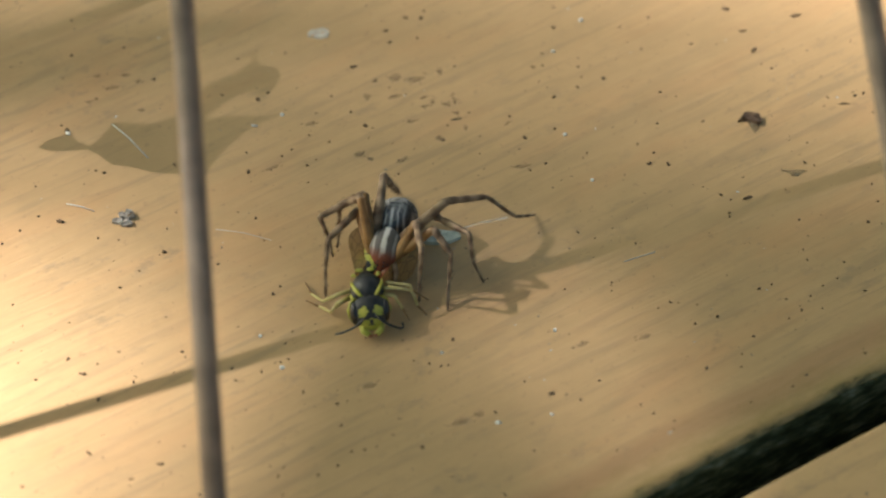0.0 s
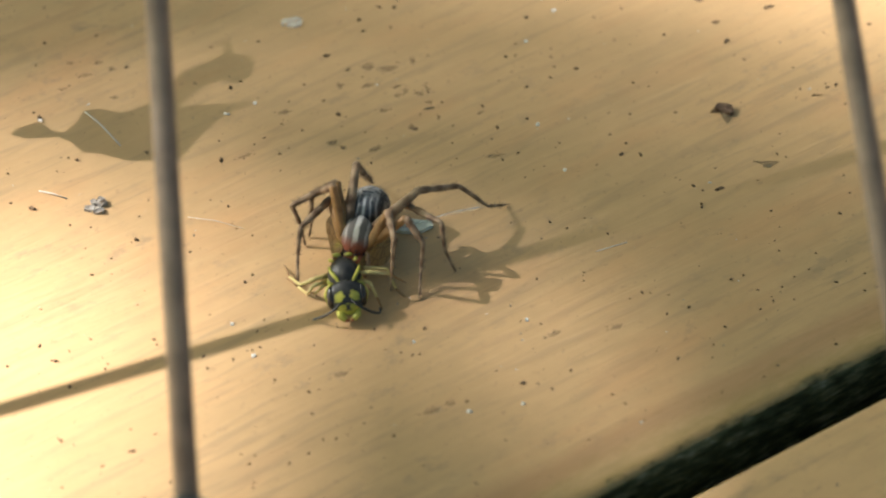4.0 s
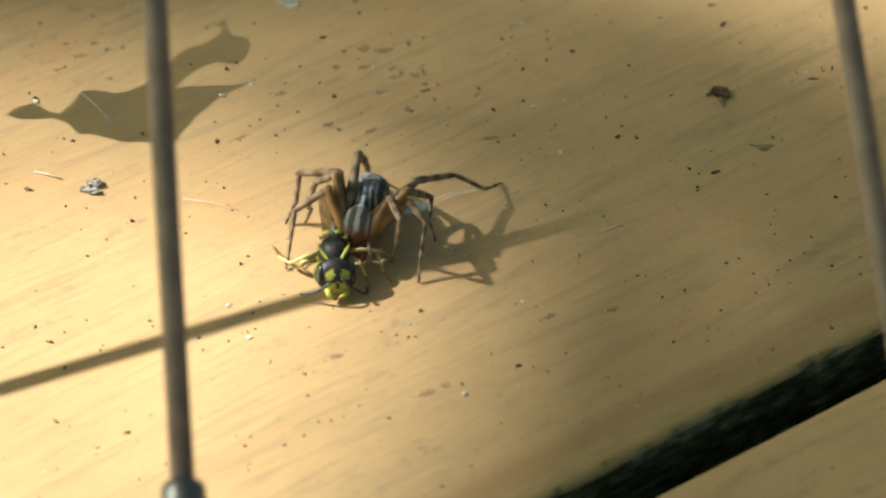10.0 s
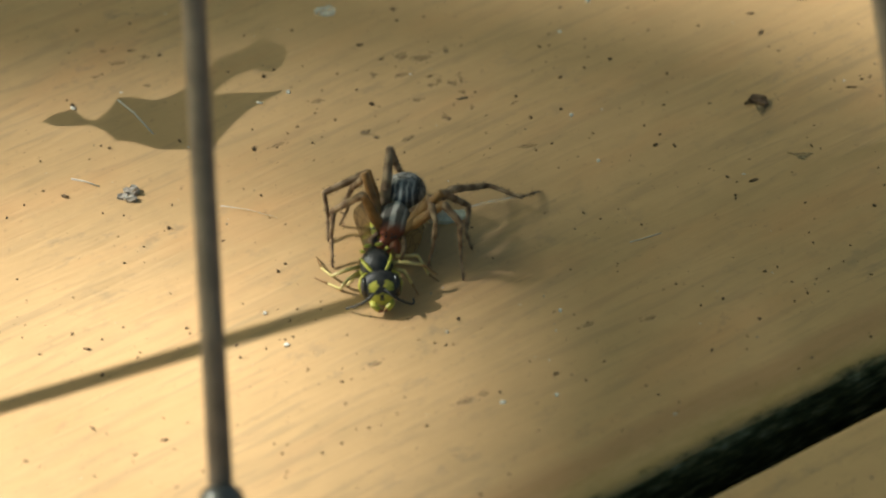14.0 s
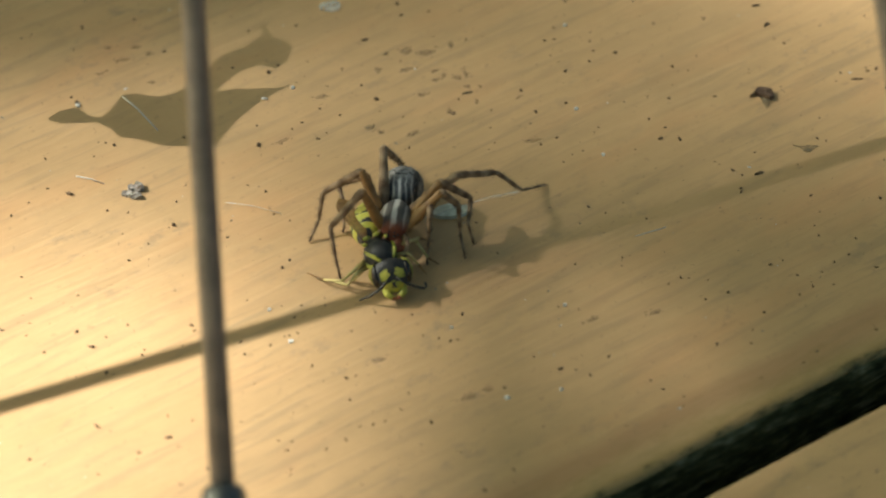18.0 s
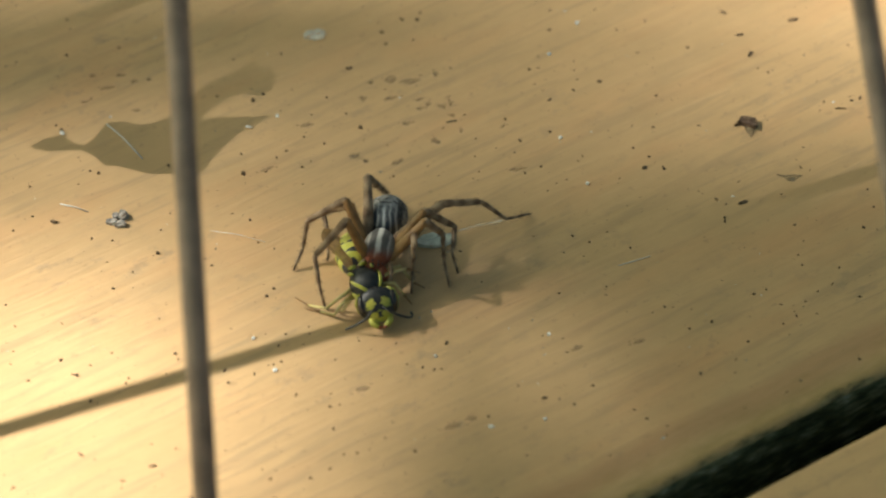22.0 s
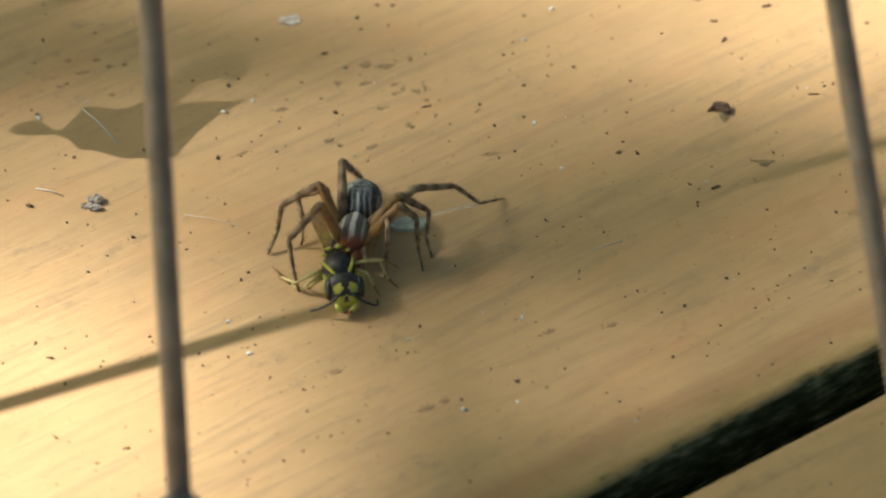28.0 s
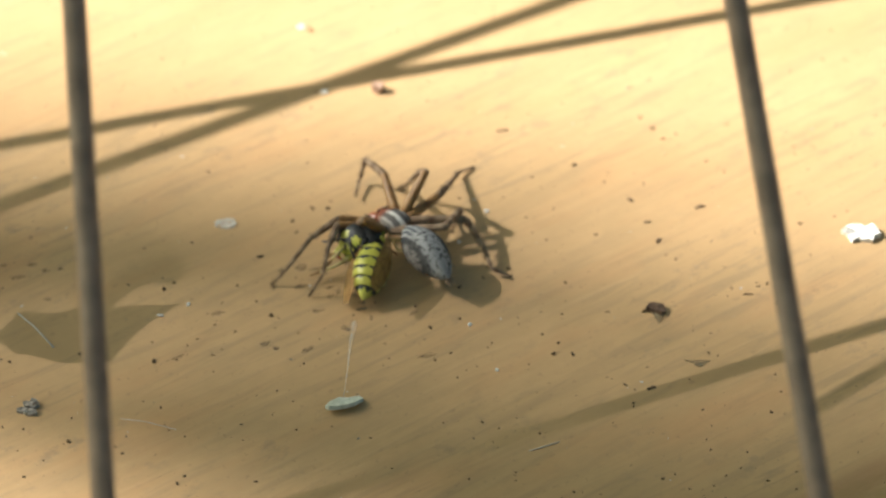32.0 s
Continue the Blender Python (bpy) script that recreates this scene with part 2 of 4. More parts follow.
YELLOW = plain("yellow_chitin", (0.36, 0.36, 0.04), (0.55, 0.51, 0.10), 900, 0.38, spec=0.45)
PALE = plain("pale_straw_chitin", (0.50, 0.40, 0.13), (0.66, 0.56, 0.27), 900, 0.4)
DARK = plain("dark_brown_dirt", (0.085, 0.056, 0.034), (0.34, 0.225, 0.125), 2500, 0.9, spec=0.15, depth=0.0002)
RUST = plain("brown_dead_leaf", (0.06, 0.032, 0.018), (0.19, 0.115, 0.065), 1200, 0.75, depth=0.0003)
ASH = plain("grey_ash", (0.20, 0.17, 0.14), (0.48, 0.43, 0.36), 1500, 0.9, depth=0.0003)
CHALK = plain("chalky_white_flake", (0.38, 0.32, 0.24), (0.82, 0.81, 0.74), 900, 0.8, depth=0.0003, low=0.32, high=0.48)
SILK = plain("white_spider_silk", (0.62, 0.60, 0.55), (0.82, 0.80, 0.75), 3000, 0.4)
GREENISH = plain("pale_green_papery_flake", (0.42, 0.44, 0.34), (0.72, 0.73, 0.62), 1100, 0.6, depth=0.0002)
SCUFF = plain("grey_scuffed_dirt", (0.15, 0.122, 0.082), (0.38, 0.28, 0.16), 1500, 0.85, spec=0.2, depth=0.0002)
DRYLEAF = plain("dry_brown_leaf", (0.10, 0.06, 0.03), (0.22, 0.14, 0.07), 150, 0.8, depth=0.0005)
SHADE_LEAF = plain("unseen_shading_leaf", (0.035, 0.075, 0.02), (0.07, 0.12, 0.03), 60, 0.5, depth=0.0006)
VEIL = veil_skin("translucent_white_film", (0.78, 0.78, 0.72), 0.62)
FILM = veil_skin("smoky_brown_film", (0.24, 0.19, 0.11), 0.7)
FINESILK = veil_skin("sheer_white_silk", (0.70, 0.69, 0.66), 0.17)
SMUDGE = veil_skin("grey_dirt_smudge", (0.115, 0.105, 0.085), 0.42)
PINK = plain("pinkish_tan_plant_bit", (0.30, 0.18, 0.11), (0.52, 0.34, 0.23), 1300, 0.8, depth=0.0003)
TWIG = plain("brown_bark", (0.06, 0.042, 0.028), (0.13, 0.095, 0.065), 300, 0.85, depth=0.0005)


# ---- mesh helpers (millimetres) ----
def part(name, bm, material, parent, label="", smooth=True):
    """Links a bmesh, in millimetres, as one mesh object under a thing or a part, or at the top."""
    me = bpy.data.meshes.new(name)
    for v in bm.verts:
        v.co *= MM
    for f in bm.faces:
        f.smooth = smooth
    bm.to_mesh(me)
    bm.free()
    for m in material if isinstance(material, tuple) else (material,):
        me.materials.append(m)
    ob = new(name, me)
    ob.parent = parent
    if label:
        ob["label"] = label
    return ob


def lathe(profile, n=14, flat=1.0, bm=None):
    """Rings (y, radius) round the y axis, closed at both ends; flat squeezes the height."""
    bm = bm or bmesh.new()
    rings = []
    for y, r in profile:
        rings.append([bm.verts.new((r * math.cos(a), y, r * math.sin(a) * flat)) for a in (2 * math.pi * k / n for k in range(n))])
    for a, b in zip(rings, rings[1:]):
        for k in range(n):
            bm.faces.new((a[k], b[k], b[(k + 1) % n], a[(k + 1) % n]))
    bm.faces.new(rings[0])
    bm.faces.new(rings[-1][::-1])
    return bm


def egg(length, width, flat=1.0, blunt=0.5, n=18, rings=12):
    """A closed egg along y from 0 to length; blunt shifts its widest place."""
    prof = []
    for k in range(rings + 1):
        u = 0.5 - 0.5 * math.cos(math.pi * (0.02 + 0.96 * k / rings))
        w = u ** (math.log(0.5) / math.log(blunt))
        prof.append((u * length, max(0.02, 0.5 * width * math.sin(math.pi * w) ** 0.72)))
    return lathe(prof, n, flat)


def bristles(bm, length, radius, count, reach, rng):
    """Fine hairs that stand off a limb along y."""
    for _ in range(count):
        y, a = rng.uniform(0.08, 0.95) * length, rng.uniform(0, 2 * math.pi)
        out = Vector((math.cos(a), 0, math.sin(a)))
        root = out * radius * 0.8 + Vector((0, y, 0))
        tip = root + out * reach * rng.uniform(0.5, 1.0) + Vector((0, reach * rng.uniform(0.2, 0.8), 0))
        side = Vector((-math.sin(a), 0, math.cos(a))) * 0.03
        bm.faces.new([bm.verts.new(p) for p in (root - side, root + side, tip)])
        up = Vector((0, 0.03, 0))
        bm.faces.new([bm.verts.new(p) for p in (root - up, root + up, tip)])


def pointing(a, b, up=(0, 0, 1)):
    """A pose at a, in millimetres, whose y axis points to b."""
    a, b = Vector(a), Vector(b)
    y = (b - a).normalized()
    x = y.cross(Vector(up))
    x = x.normalized() if x.length > 1e-4 else Vector((1, 0, 0))
    z = x.cross(y)
    m = Matrix((x, y, z)).transposed().to_4x4()
    m.translation = a * MM
    return m


def bar(points, radius, n=8, bm=None, sway=0.0):
    """A round bar through points."""
    bm = bm or bmesh.new()
    pts = [Vector(p) for p in points]
    rings = []
    for k, p in enumerate(pts):
        d = (pts[min(k + 1, len(pts) - 1)] - pts[max(k - 1, 0)]).normalized()
        x = d.cross(Vector((0.31, 0.2, 0.93))).normalized()
        y = d.cross(x)
        r = radius[k] if isinstance(radius, (list, tuple)) else radius
        rings.append([bm.verts.new(p + (x * math.cos(a) + y * math.sin(a)) * r) for a in (2 * math.pi * j / n for j in range(n))])
    for a, b in zip(rings, rings[1:]):
        for k in range(n):
            bm.faces.new((a[k], a[(k + 1) % n], b[(k + 1) % n], b[k]))
    bm.faces.new(rings[0][::-1])
    bm.faces.new(rings[-1])
    return bm


def slab(outline, thick, bump=0.0, rng=None):
    """A thin uneven chip with the given outline (x, y), lying on z = 0."""
    bm = bmesh.new()
    lift = (lambda: rng.uniform(0, bump)) if rng else (lambda: 0.0)
    top = [bm.verts.new((x, y, thick + lift())) for x, y in outline]
    low = [bm.verts.new((x, y, -0.02)) for x, y in outline]
    mx, my = sum(p[0] for p in outline) / len(outline), sum(p[1] for p in outline) / len(outline)
    mid, base = bm.verts.new((mx, my, thick + 1.3 * lift())), bm.verts.new((mx, my, -0.02))
    for k in range(len(outline)):
        j = (k + 1) % len(outline)
        bm.faces.new((top[k], top[j], mid))
        bm.faces.new((low[j], low[k], base))
        bm.faces.new((top[k], low[k], low[j], top[j]))
    return bm


def chip(size, rng, stretch=1.0, n=8):
    """An irregular outline about size across."""
    return [(0.5 * size * rng.uniform(0.6, 1.1) * math.cos(a) * stretch, 0.5 * size * rng.uniform(0.6, 1.1) * math.sin(a))
            for a in (2 * math.pi * (k + rng.uniform(-0.3, 0.3)) / n for k in range(n))]


def thing(name, label, category, group="", kind=""):
    return tagged(new(name), label, category, group, kind)


def place(ob, x, y, z=0.0, rz=0.0):
    ob.matrix_world = pose(x * MM, y * MM, z * MM, 0, 0, rz)
    return ob


# ---- the deck ----
GRAIN = 33.5                               # the boards run this way, in degrees from x
ACROSS = Vector((math.sin(radians(GRAIN)), -math.cos(radians(GRAIN))))
deck = thing("deck", "weathered beige painted timber deck boards", "deck", kind="structure")


def board(low, high, length=1400.0, seed=1):
    """One board, local x along the grain, local y across; its long edges are worn and rounded."""
    rng = random.Random(seed)
    wide = high - low
    half, drop, nx = length / 2, 26.0, 280
    prof = [(-wide / 2, -drop), (-wide / 2, -0.9), (-wide / 2 + 0.12, -0.35), (-wide / 2 + 0.4, -0.08), (-wide / 2 + 0.9, 0.0),
            (wide / 2 - 1.3, 0.0), (wide / 2 - 0.45, -0.15), (wide / 2 - 0.1, -0.6), (wide / 2, -1.6), (wide / 2, -drop)]
    bm = bmesh.new()
    rows = []
    for i in range(nx + 1):
        x = -half + length * i / nx
        row = []
        for k, (y, z) in enumerate(prof):
            edge = k in (6, 7, 8)
            wob = noise.noise(Vector((x * 0.09, seed * 7.0 + (k > 4) * 3.0, k * 0.6))) * 0.45 + noise.noise(Vector((x * 0.4, k * 1.7, seed))) * 0.25 if edge else 0
            row.append(bm.verts.new((x, y + wob * (1 if y < 0 else -1), z - abs(wob) * 0.4)))
        rows.append(row)
    for a, b in zip(rows, rows[1:]):
        for k in range(len(prof)):
            j = (k + 1) % len(prof)
            f = bm.faces.new((a[k], b[k], b[j], a[j]))
            f.material_index = 0 if 2 <= k <= 6 else 1
    bm.faces.new(rows[0])
    bm.faces.new(rows[-1][::-1])
    bmesh.ops.recalc_face_normals(bm, faces=bm.faces)
    ob = part("board", bm, (PAINT, ALGAE), deck)
    mid = ACROSS * (low + high) / 2
    ob.matrix_world = pose(mid.x * MM, mid.y * MM, 0, 0, 0, GRAIN + 180)
    return ob


EDGE, GAP, WIDE = 34.0, 5.1, 145.0
for n in range(-3, 4):
    start = EDGE - WIDE + n * (WIDE + GAP)
    board(start, start + WIDE, seed=n + 11)

along = Vector((math.cos(radians(GRAIN)), math.sin(radians(GRAIN))))
for s in (-450.0, 0.0, 450.0):
    bm = bmesh.new()
    bmesh.ops.create_cube(bm, size=1.0)
    for v in bm.verts:
        v.co = Vector((v.co.x * 45.0, v.co.y * 1040.0, v.co.z * 94.0 - 73.5))
    bmesh.ops.bevel(bm, geom=bm.edges[:], offset=1.5, segments=2, affect="EDGES")
    part("joist", bm, ALGAE, deck, "dark weathered timber joist").matrix_world = pose(along.x * s * MM, along.y * s * MM, 0, 0, 0, GRAIN)

bm = bmesh.new()
bmesh.ops.create_grid(bm, x_segments=60, y_segments=60, size=60000)
part("ground", bm, SOIL, None).location.z = -0.12
tagged(bpy.data.objects["ground"], "dark bare soil under the deck", "ground", kind="structure")

# ---- the wire guard ----
guard_rods = "rods of the wire guard"


def guard_rod(points, radius, label, collar=None):
    ob = thing("guard_rod", label, "wire rod", guard_rods)
    part("rod", bar(points, radius, 12), STEEL, ob)
    if collar:
        a, b = Vector(collar[0]), Vector(collar[1])
        d = (b - a).normalized()
        part("ferrule", bar([a, a + d * 0.12, a + d * 0.45, a + d * 0.75, a + d * 3.4, b], [1.0, 1.5, 1.72, 1.95, 2.0, 2.0], 20), FERRULE, ob, "dark oxidised metal ferrule")
    return ob


def between(a, b, u):
    return tuple(Vector(a).lerp(Vector(b), u))


W1T, W1B = (-24.92, -15.09, 44.33), (-22.02, -49.04, 16.61)
W2T, W2B = (34.92, -12.83, 44.04), (41.38, -46.55, 16.30)
for top, low, u in ((W1T, W1B, 0.047), (W2T, W2B, -0.10)):
    guard_rod([between(low, top, k) for k in (-0.3, 0.5, 1.0, 1.6, 3.2)], 1.06, "thin dull grey-brown metal rod set in a ferrule", (between(low, top, u), between(low, top, -0.605)))


def lifted(x, y, h):
    """The place at height h whose shadow falls on (x, y)."""
    return (x - FALL.x * h, y - FALL.y * h, h)


# rods beyond, known by the shadows that they throw
for (xa, ya), (xb, yb), h, rise, thick in (((-41.7, -20.8), (41.5, 13.8), 44, 34, 0.74), ((-40.3, 37.7), (21.2, 72.1), 72, 0, 0.85), ((-41.0, 47.4), (40.2, 69.4), 76, -20, 0.8), ((37.0, 1.0), (57.0, 16.4), 82, 4, 0.6)):
    dx, dy = xb - xa, yb - ya
    guard_rod([lifted(xa + dx * u, ya + dy * u, h + rise * u) for u in ((-0.9, 0.0, 1.0, 2.2) if h < 80 else (0.24, 0.3, 1.0, 2.2))], thick, "thin dull grey metal cross rod above the deck")

# ---- what shades the deck ----
def ovate(length, width, n=26, curl=0.06, stem=0.12, seed=3):
    """A leaf blade along y with a midrib fold, drooping edges and thickness."""
    rng = random.Random(seed)
    bm = bmesh.new()
    rows = []
    for i in range(n + 1):
        u = i / n
        w = 0.5 * width * math.sin(math.pi * u ** 0.8) ** 0.8 + 0.01 * width
        w *= 1 + 0.05 * math.sin(23 * u + seed) + rng.uniform(-0.02, 0.02)
        z = curl * length * (0.25 - (u - 0.5) ** 2)
        rows.append([[bm.verts.new((s * w, (u - 0.5) * length, z + 0.16 * w * abs(s) - d)) for s in (-1, -0.5, 0, 0.5, 1)] for d in (0, 0.35)])
    for (a, c), (b, d) in zip(rows, rows[1:]):
        for k in range(4):
            bm.faces.new((a[k], a[k + 1], b[k + 1], b[k]))
            bm.faces.new((c[k + 1], c[k], d[k], d[k + 1]))
        bm.faces.new((a[0], b[0], d[0], c[0]))
        bm.faces.new((b[4], a[4], c[4], d[4]))
    return bm


SPRAY = []
# unseen blockers, added and sized only for the soft shade they throw
shrub = thing("shrub", "unseen shrub added to shade the deck", "shrub")


def shading_leaf(gx, gy, h, length, width, turn, seed):
    """An unseen added leaf on its own stem at height h, its shadow centred on (gx, gy)."""
    x, y, z = lifted(gx, gy, h)
    m = pose(x * MM, y * MM, z * MM, 0, 0, turn)
    blade = part("leaf", ovate(length, width, seed=seed), SHADE_LEAF, shrub, "unseen green leaf added to block sun")
    blade.matrix_basis = m
    SPRAY.append((blade, m))
    foot = m @ Vector((0, -length * 0.5 * MM, 0)) / MM
    part("stem", bar([foot + Vector((0, 0, 2)), foot + Vector((4, -6, -6)), (foot.x + 10, foot.y - 25, h * 0.5), (foot.x + 5, foot.y - 40, -122)], [1.2, 1.6, 3.0, 5.0], 7), TWIG, shrub, "unseen stem added under a shading leaf")


shading_leaf(5.4, -98.3, 1602, 209.4, 52.7, 10.5, 3)
shading_leaf(59.1, -47.0, 2468, 169.8, 154.2, 47.5, 5)
shading_leaf(-69.7, 33.9, 2684, 262.0, 51.0, -87.7, 7)
shading_leaf(22.2, 7.7, 1821, 114.1, 16.6, -84.7, 9)
# seconds; how far each of the four added leaves shifts, in millimetres, and turns, in degrees
LEAF_SHIFTS = ((0, -25.8, 15.6, -8.1, 3.0, 9.2, 5.2, 3.1, -3.1, 5.5, 2.7, -0.5, -6.1),
        (2, -20.2, 3.0, -6.0, -0.0, 9.1, 5.1, 2.0, 1.4, 3.0, 1.9, 0.8, -7.5),
        (4, -15.0, 1.9, -4.7, 2.5, 6.1, 2.1, 0.7, 1.8, -1.3, 1.0, 0.5, -6.0),
        (7, -13.3, -1.5, -2.3, 4.4, 0.2, -3.4, -3.6, 6.2, -8.2, 1.0, -1.8, -1.0),
        (9, -6.6, 2.3, -10.6, 5.8, 5.3, -6.5, 0.8, 10.4, -8.3, 10.6, 5.3, -4.0),
        (13, -0.9, 0.0, -8.2, 4.1, 3.4, -1.4, 2.9, 5.3, -6.8, 6.8, -3.6, -0.7))
LEAF_SHIFTS += ((16, -1.7, -2.2, -1.1, 4.8, 1.9, -2.0, 3.6, 2.4, -2.9, 1.0, -1.4, -2.1),
         (19, -0.5, -4.7, 0.5, -0.1, 2.8, -1.0, 5.4, 1.6, 0.7, 1.6, -2.3, -0.3),
         (23, 2.2, -10.0, 3.8, -6.0, -3.5, -1.0, 7.7, -2.0, 2.0, 2.8, 3.3, 7.0),
         (28, 6.8, -2.4, 6.3, 6.6, -15.5, 6.9, -7.2, -1.8, -4.7, 0.1, -0.8, 8.0),
         (30, 2.6, 4.6, 12.6, -2.1, -14.5, 13.9, -12.9, -7.9, 0.3, -12.0, -2.2, 4.8),
         (32, 8.7, 5.6, 0.6, -3.4, 1.1, 10.2, -6.5, -4.7, -2.3, -13.1, -6.7, -2.2))


def shadow_leaf():
    """An unseen shrivelled leaf, added so that its blade and curled tip throw a sharp shadow; it hangs by silk from a
    rod.
    """
    ob = thing("shadow_leaf", "unseen brown leaf added to cast a shadow, hung by silk", "dead leaf")
    # outlines of the shadow on the deck, lifted sunwards to shape the caster
    blade = [(-44.5, 16.9), (-43.3, 18.1), (-41.6, 18.7), (-40.0, 17.3), (-39.0, 17.1), (-37.8, 18.7), (-37.1, 20.4), (-35.5, 20.7), (-33.5, 20.1),
             (-31.8, 20.6), (-30.3, 21.8), (-29.2, 21.2), (-28.0, 20.9), (-25.4, 21.3), (-21.4, 21.4), (-19.8, 21.9), (-21.4, 20.6), (-23.0, 19.3),
             (-24.9, 16.9), (-26.3, 14.5), (-26.8, 13.2), (-29.3, 12.9), (-32.4, 12.9), (-35.1, 14.0), (-36.9, 14.1), (-37.9, 15.5), (-39.4, 16.4), (-43.0, 16.2)]
    tip = [(-30.3, 21.8), (-28.8, 24.0), (-26.9, 26.6), (-24.3, 27.9), (-22.6, 28.2), (-22.9, 29.7), (-23.6, 30.8), (-22.7, 31.3), (-21.9, 29.0),
           (-20.3, 28.6), (-19.8, 27.3), (-20.4, 25.3), (-21.5, 24.4), (-23.3, 24.9), (-25.0, 24.0), (-26.4, 22.4), (-27.6, 20.6), (-29.2, 20.4)]
    for name, outline, h, tilt in (("blade", blade, 26.0, 0.0), ("curled_tip", tip, 27.0, 0.22)):
        bm = bmesh.new()
        high = [bm.verts.new(lifted(x, y, h + tilt * (y - 20))) for x, y in outline]
        low = [bm.verts.new(lifted(x, y, h + tilt * (y - 20) - 0.3)) for x, y in outline]
        bm.faces.new(high)
        bm.faces.new(low[::-1])
        for k in range(len(outline)):
            j = (k + 1) % len(outline)
            bm.faces.new((high[j], high[k], low[k], low[j]))
        bmesh.ops.triangulate(bm, faces=[f for f in bm.faces if len(f.verts) > 4])
        bmesh.ops.recalc_face_normals(bm, faces=bm.faces)
        part(name, bm, DRYLEAF, ob, smooth=False)
    a, b = Vector(lifted(-33.0, 18.5, 26.0)), Vector(lifted(-36.6, 39.8, 72.0))
    part("stalk", bar([a, a + Vector((-1.5, 1.5, 2.5)), a + Vector((-2.5, 2.5, 5.5))], [0.5, 0.4, 0.3], 7), DRYLEAF, ob)
    part("silk_strand", bar([a + Vector((-2.5, 2.5, 5.5)), b], 0.04, 5), SILK, ob, "hair-thin silk strand added to hold the shadow leaf")
    return ob


shadow_leaf()

# ---- litter on the boards ----
rng = random.Random(21)
# crumbs: x, y, size
SPECKS_A = ((-41.7, 19.4, 1.01), (-39.0, 24.2, 0.51), (-42.7, 27.4, 0.34), (-42.1, 30.9, 0.67), (-37.4, 13.1, 0.76), (-30.4, 14.2, 0.76), (-41.3, 6.1, 1.10), (-44.2, 11.2, 0.51), (-39.3, 11.5, 0.42), (-45.3, 4.9, 0.42),
            (-22.8, 13.1, 0.93), (-22.3, 23.9, 0.84), (-21.3, 24.9, 0.51), (-21.8, 6.4, 0.67), (-29.8, 7.3, 0.42), (-30.7, 1.7, 0.84), (-30.6, 5.0, 0.42), (-37.4, 3.8, 0.42), (-35.3, 3.5, 0.34), (-20.8, 3.2, 0.34),
            (-19.5, 15.4, 0.42), (-20.5, 13.3, 0.42), (-16.7, 13.9, 0.34), (-16.7, 11.5, 0.34), (-19.2, 2.3, 0.34), (-23.6, 7.3, 0.34), (-5.5, 36.4, 0.84), (-9.2, 34.4, 0.84), (-7.1, 36.4, 0.59), (-8.8, 32.6, 0.51))
SPECKS_B = ((-5.9, 33.2, 0.51), (-14.7, 24.3, 0.51), (-14.7, 17.4, 0.51), (-16.8, 18.4, 0.42), (-16.9, 14.0, 0.51), (-11.1, 19.8, 0.93), (-16.0, 14.8, 0.34), (8.4, 34.7, 0.67), (8.5, 37.9, 0.51), (6.2, 28.6, 0.51),
            (7.2, 28.8, 0.42), (7.2, 30.6, 0.34), (10.9, 28.5, 0.42), (11.2, 27.0, 0.42), (8.3, 23.9, 0.67), (8.3, 19.1, 0.67), (5.2, 17.8, 0.76), (3.7, 21.0, 0.59), (5.7, 13.0, 0.51), (7.3, 14.0, 0.51),
            (11.1, 14.8, 0.34), (0.6, 15.5, 0.34), (0.7, 18.1, 0.34), (-7.6, 12.6, 0.51), (11.5, 15.5, 0.34), (-8.7, 25.5, 0.34), (13.5, 26.7, 0.67), (30.0, 28.7, 0.34), (22.8, 31.9, 0.51), (16.7, 16.7, 0.51))
SPECKS_C = ((18.3, 15.4, 0.59), (17.7, 13.8, 0.93), (19.7, 13.7, 0.76), (19.3, 24.5, 0.59), (20.9, 23.9, 0.34), (36.5, 23.5, 0.51), (24.8, 9.2, 0.67), (25.5, 6.6, 0.67), (25.5, 6.1, 0.51), (33.5, 13.8, 0.51),
            (34.4, 13.4, 0.34), (32.4, 5.6, 0.51), (39.2, 5.2, 0.84), (40.0, 10.6, 0.42), (12.0, 3.2, 0.51), (32.5, 1.4, 0.42), (33.1, 3.3, 0.34), (16.0, 2.4, 0.51), (23.4, 20.0, 0.34), (-39.1, -12.7, 0.59),
            (-37.5, -14.7, 0.76), (-42.0, -15.4, 0.51), (-36.2, -13.4, 0.42), (-28.1, -11.9, 0.59), (-27.8, -12.6, 0.51), (-32.4, -15.1, 0.42), (-32.6, -15.8, 0.51), (-35.8, -18.1, 0.76), (-28.4, -27.4, 0.34), (-32.1, -29.0, 0.34))
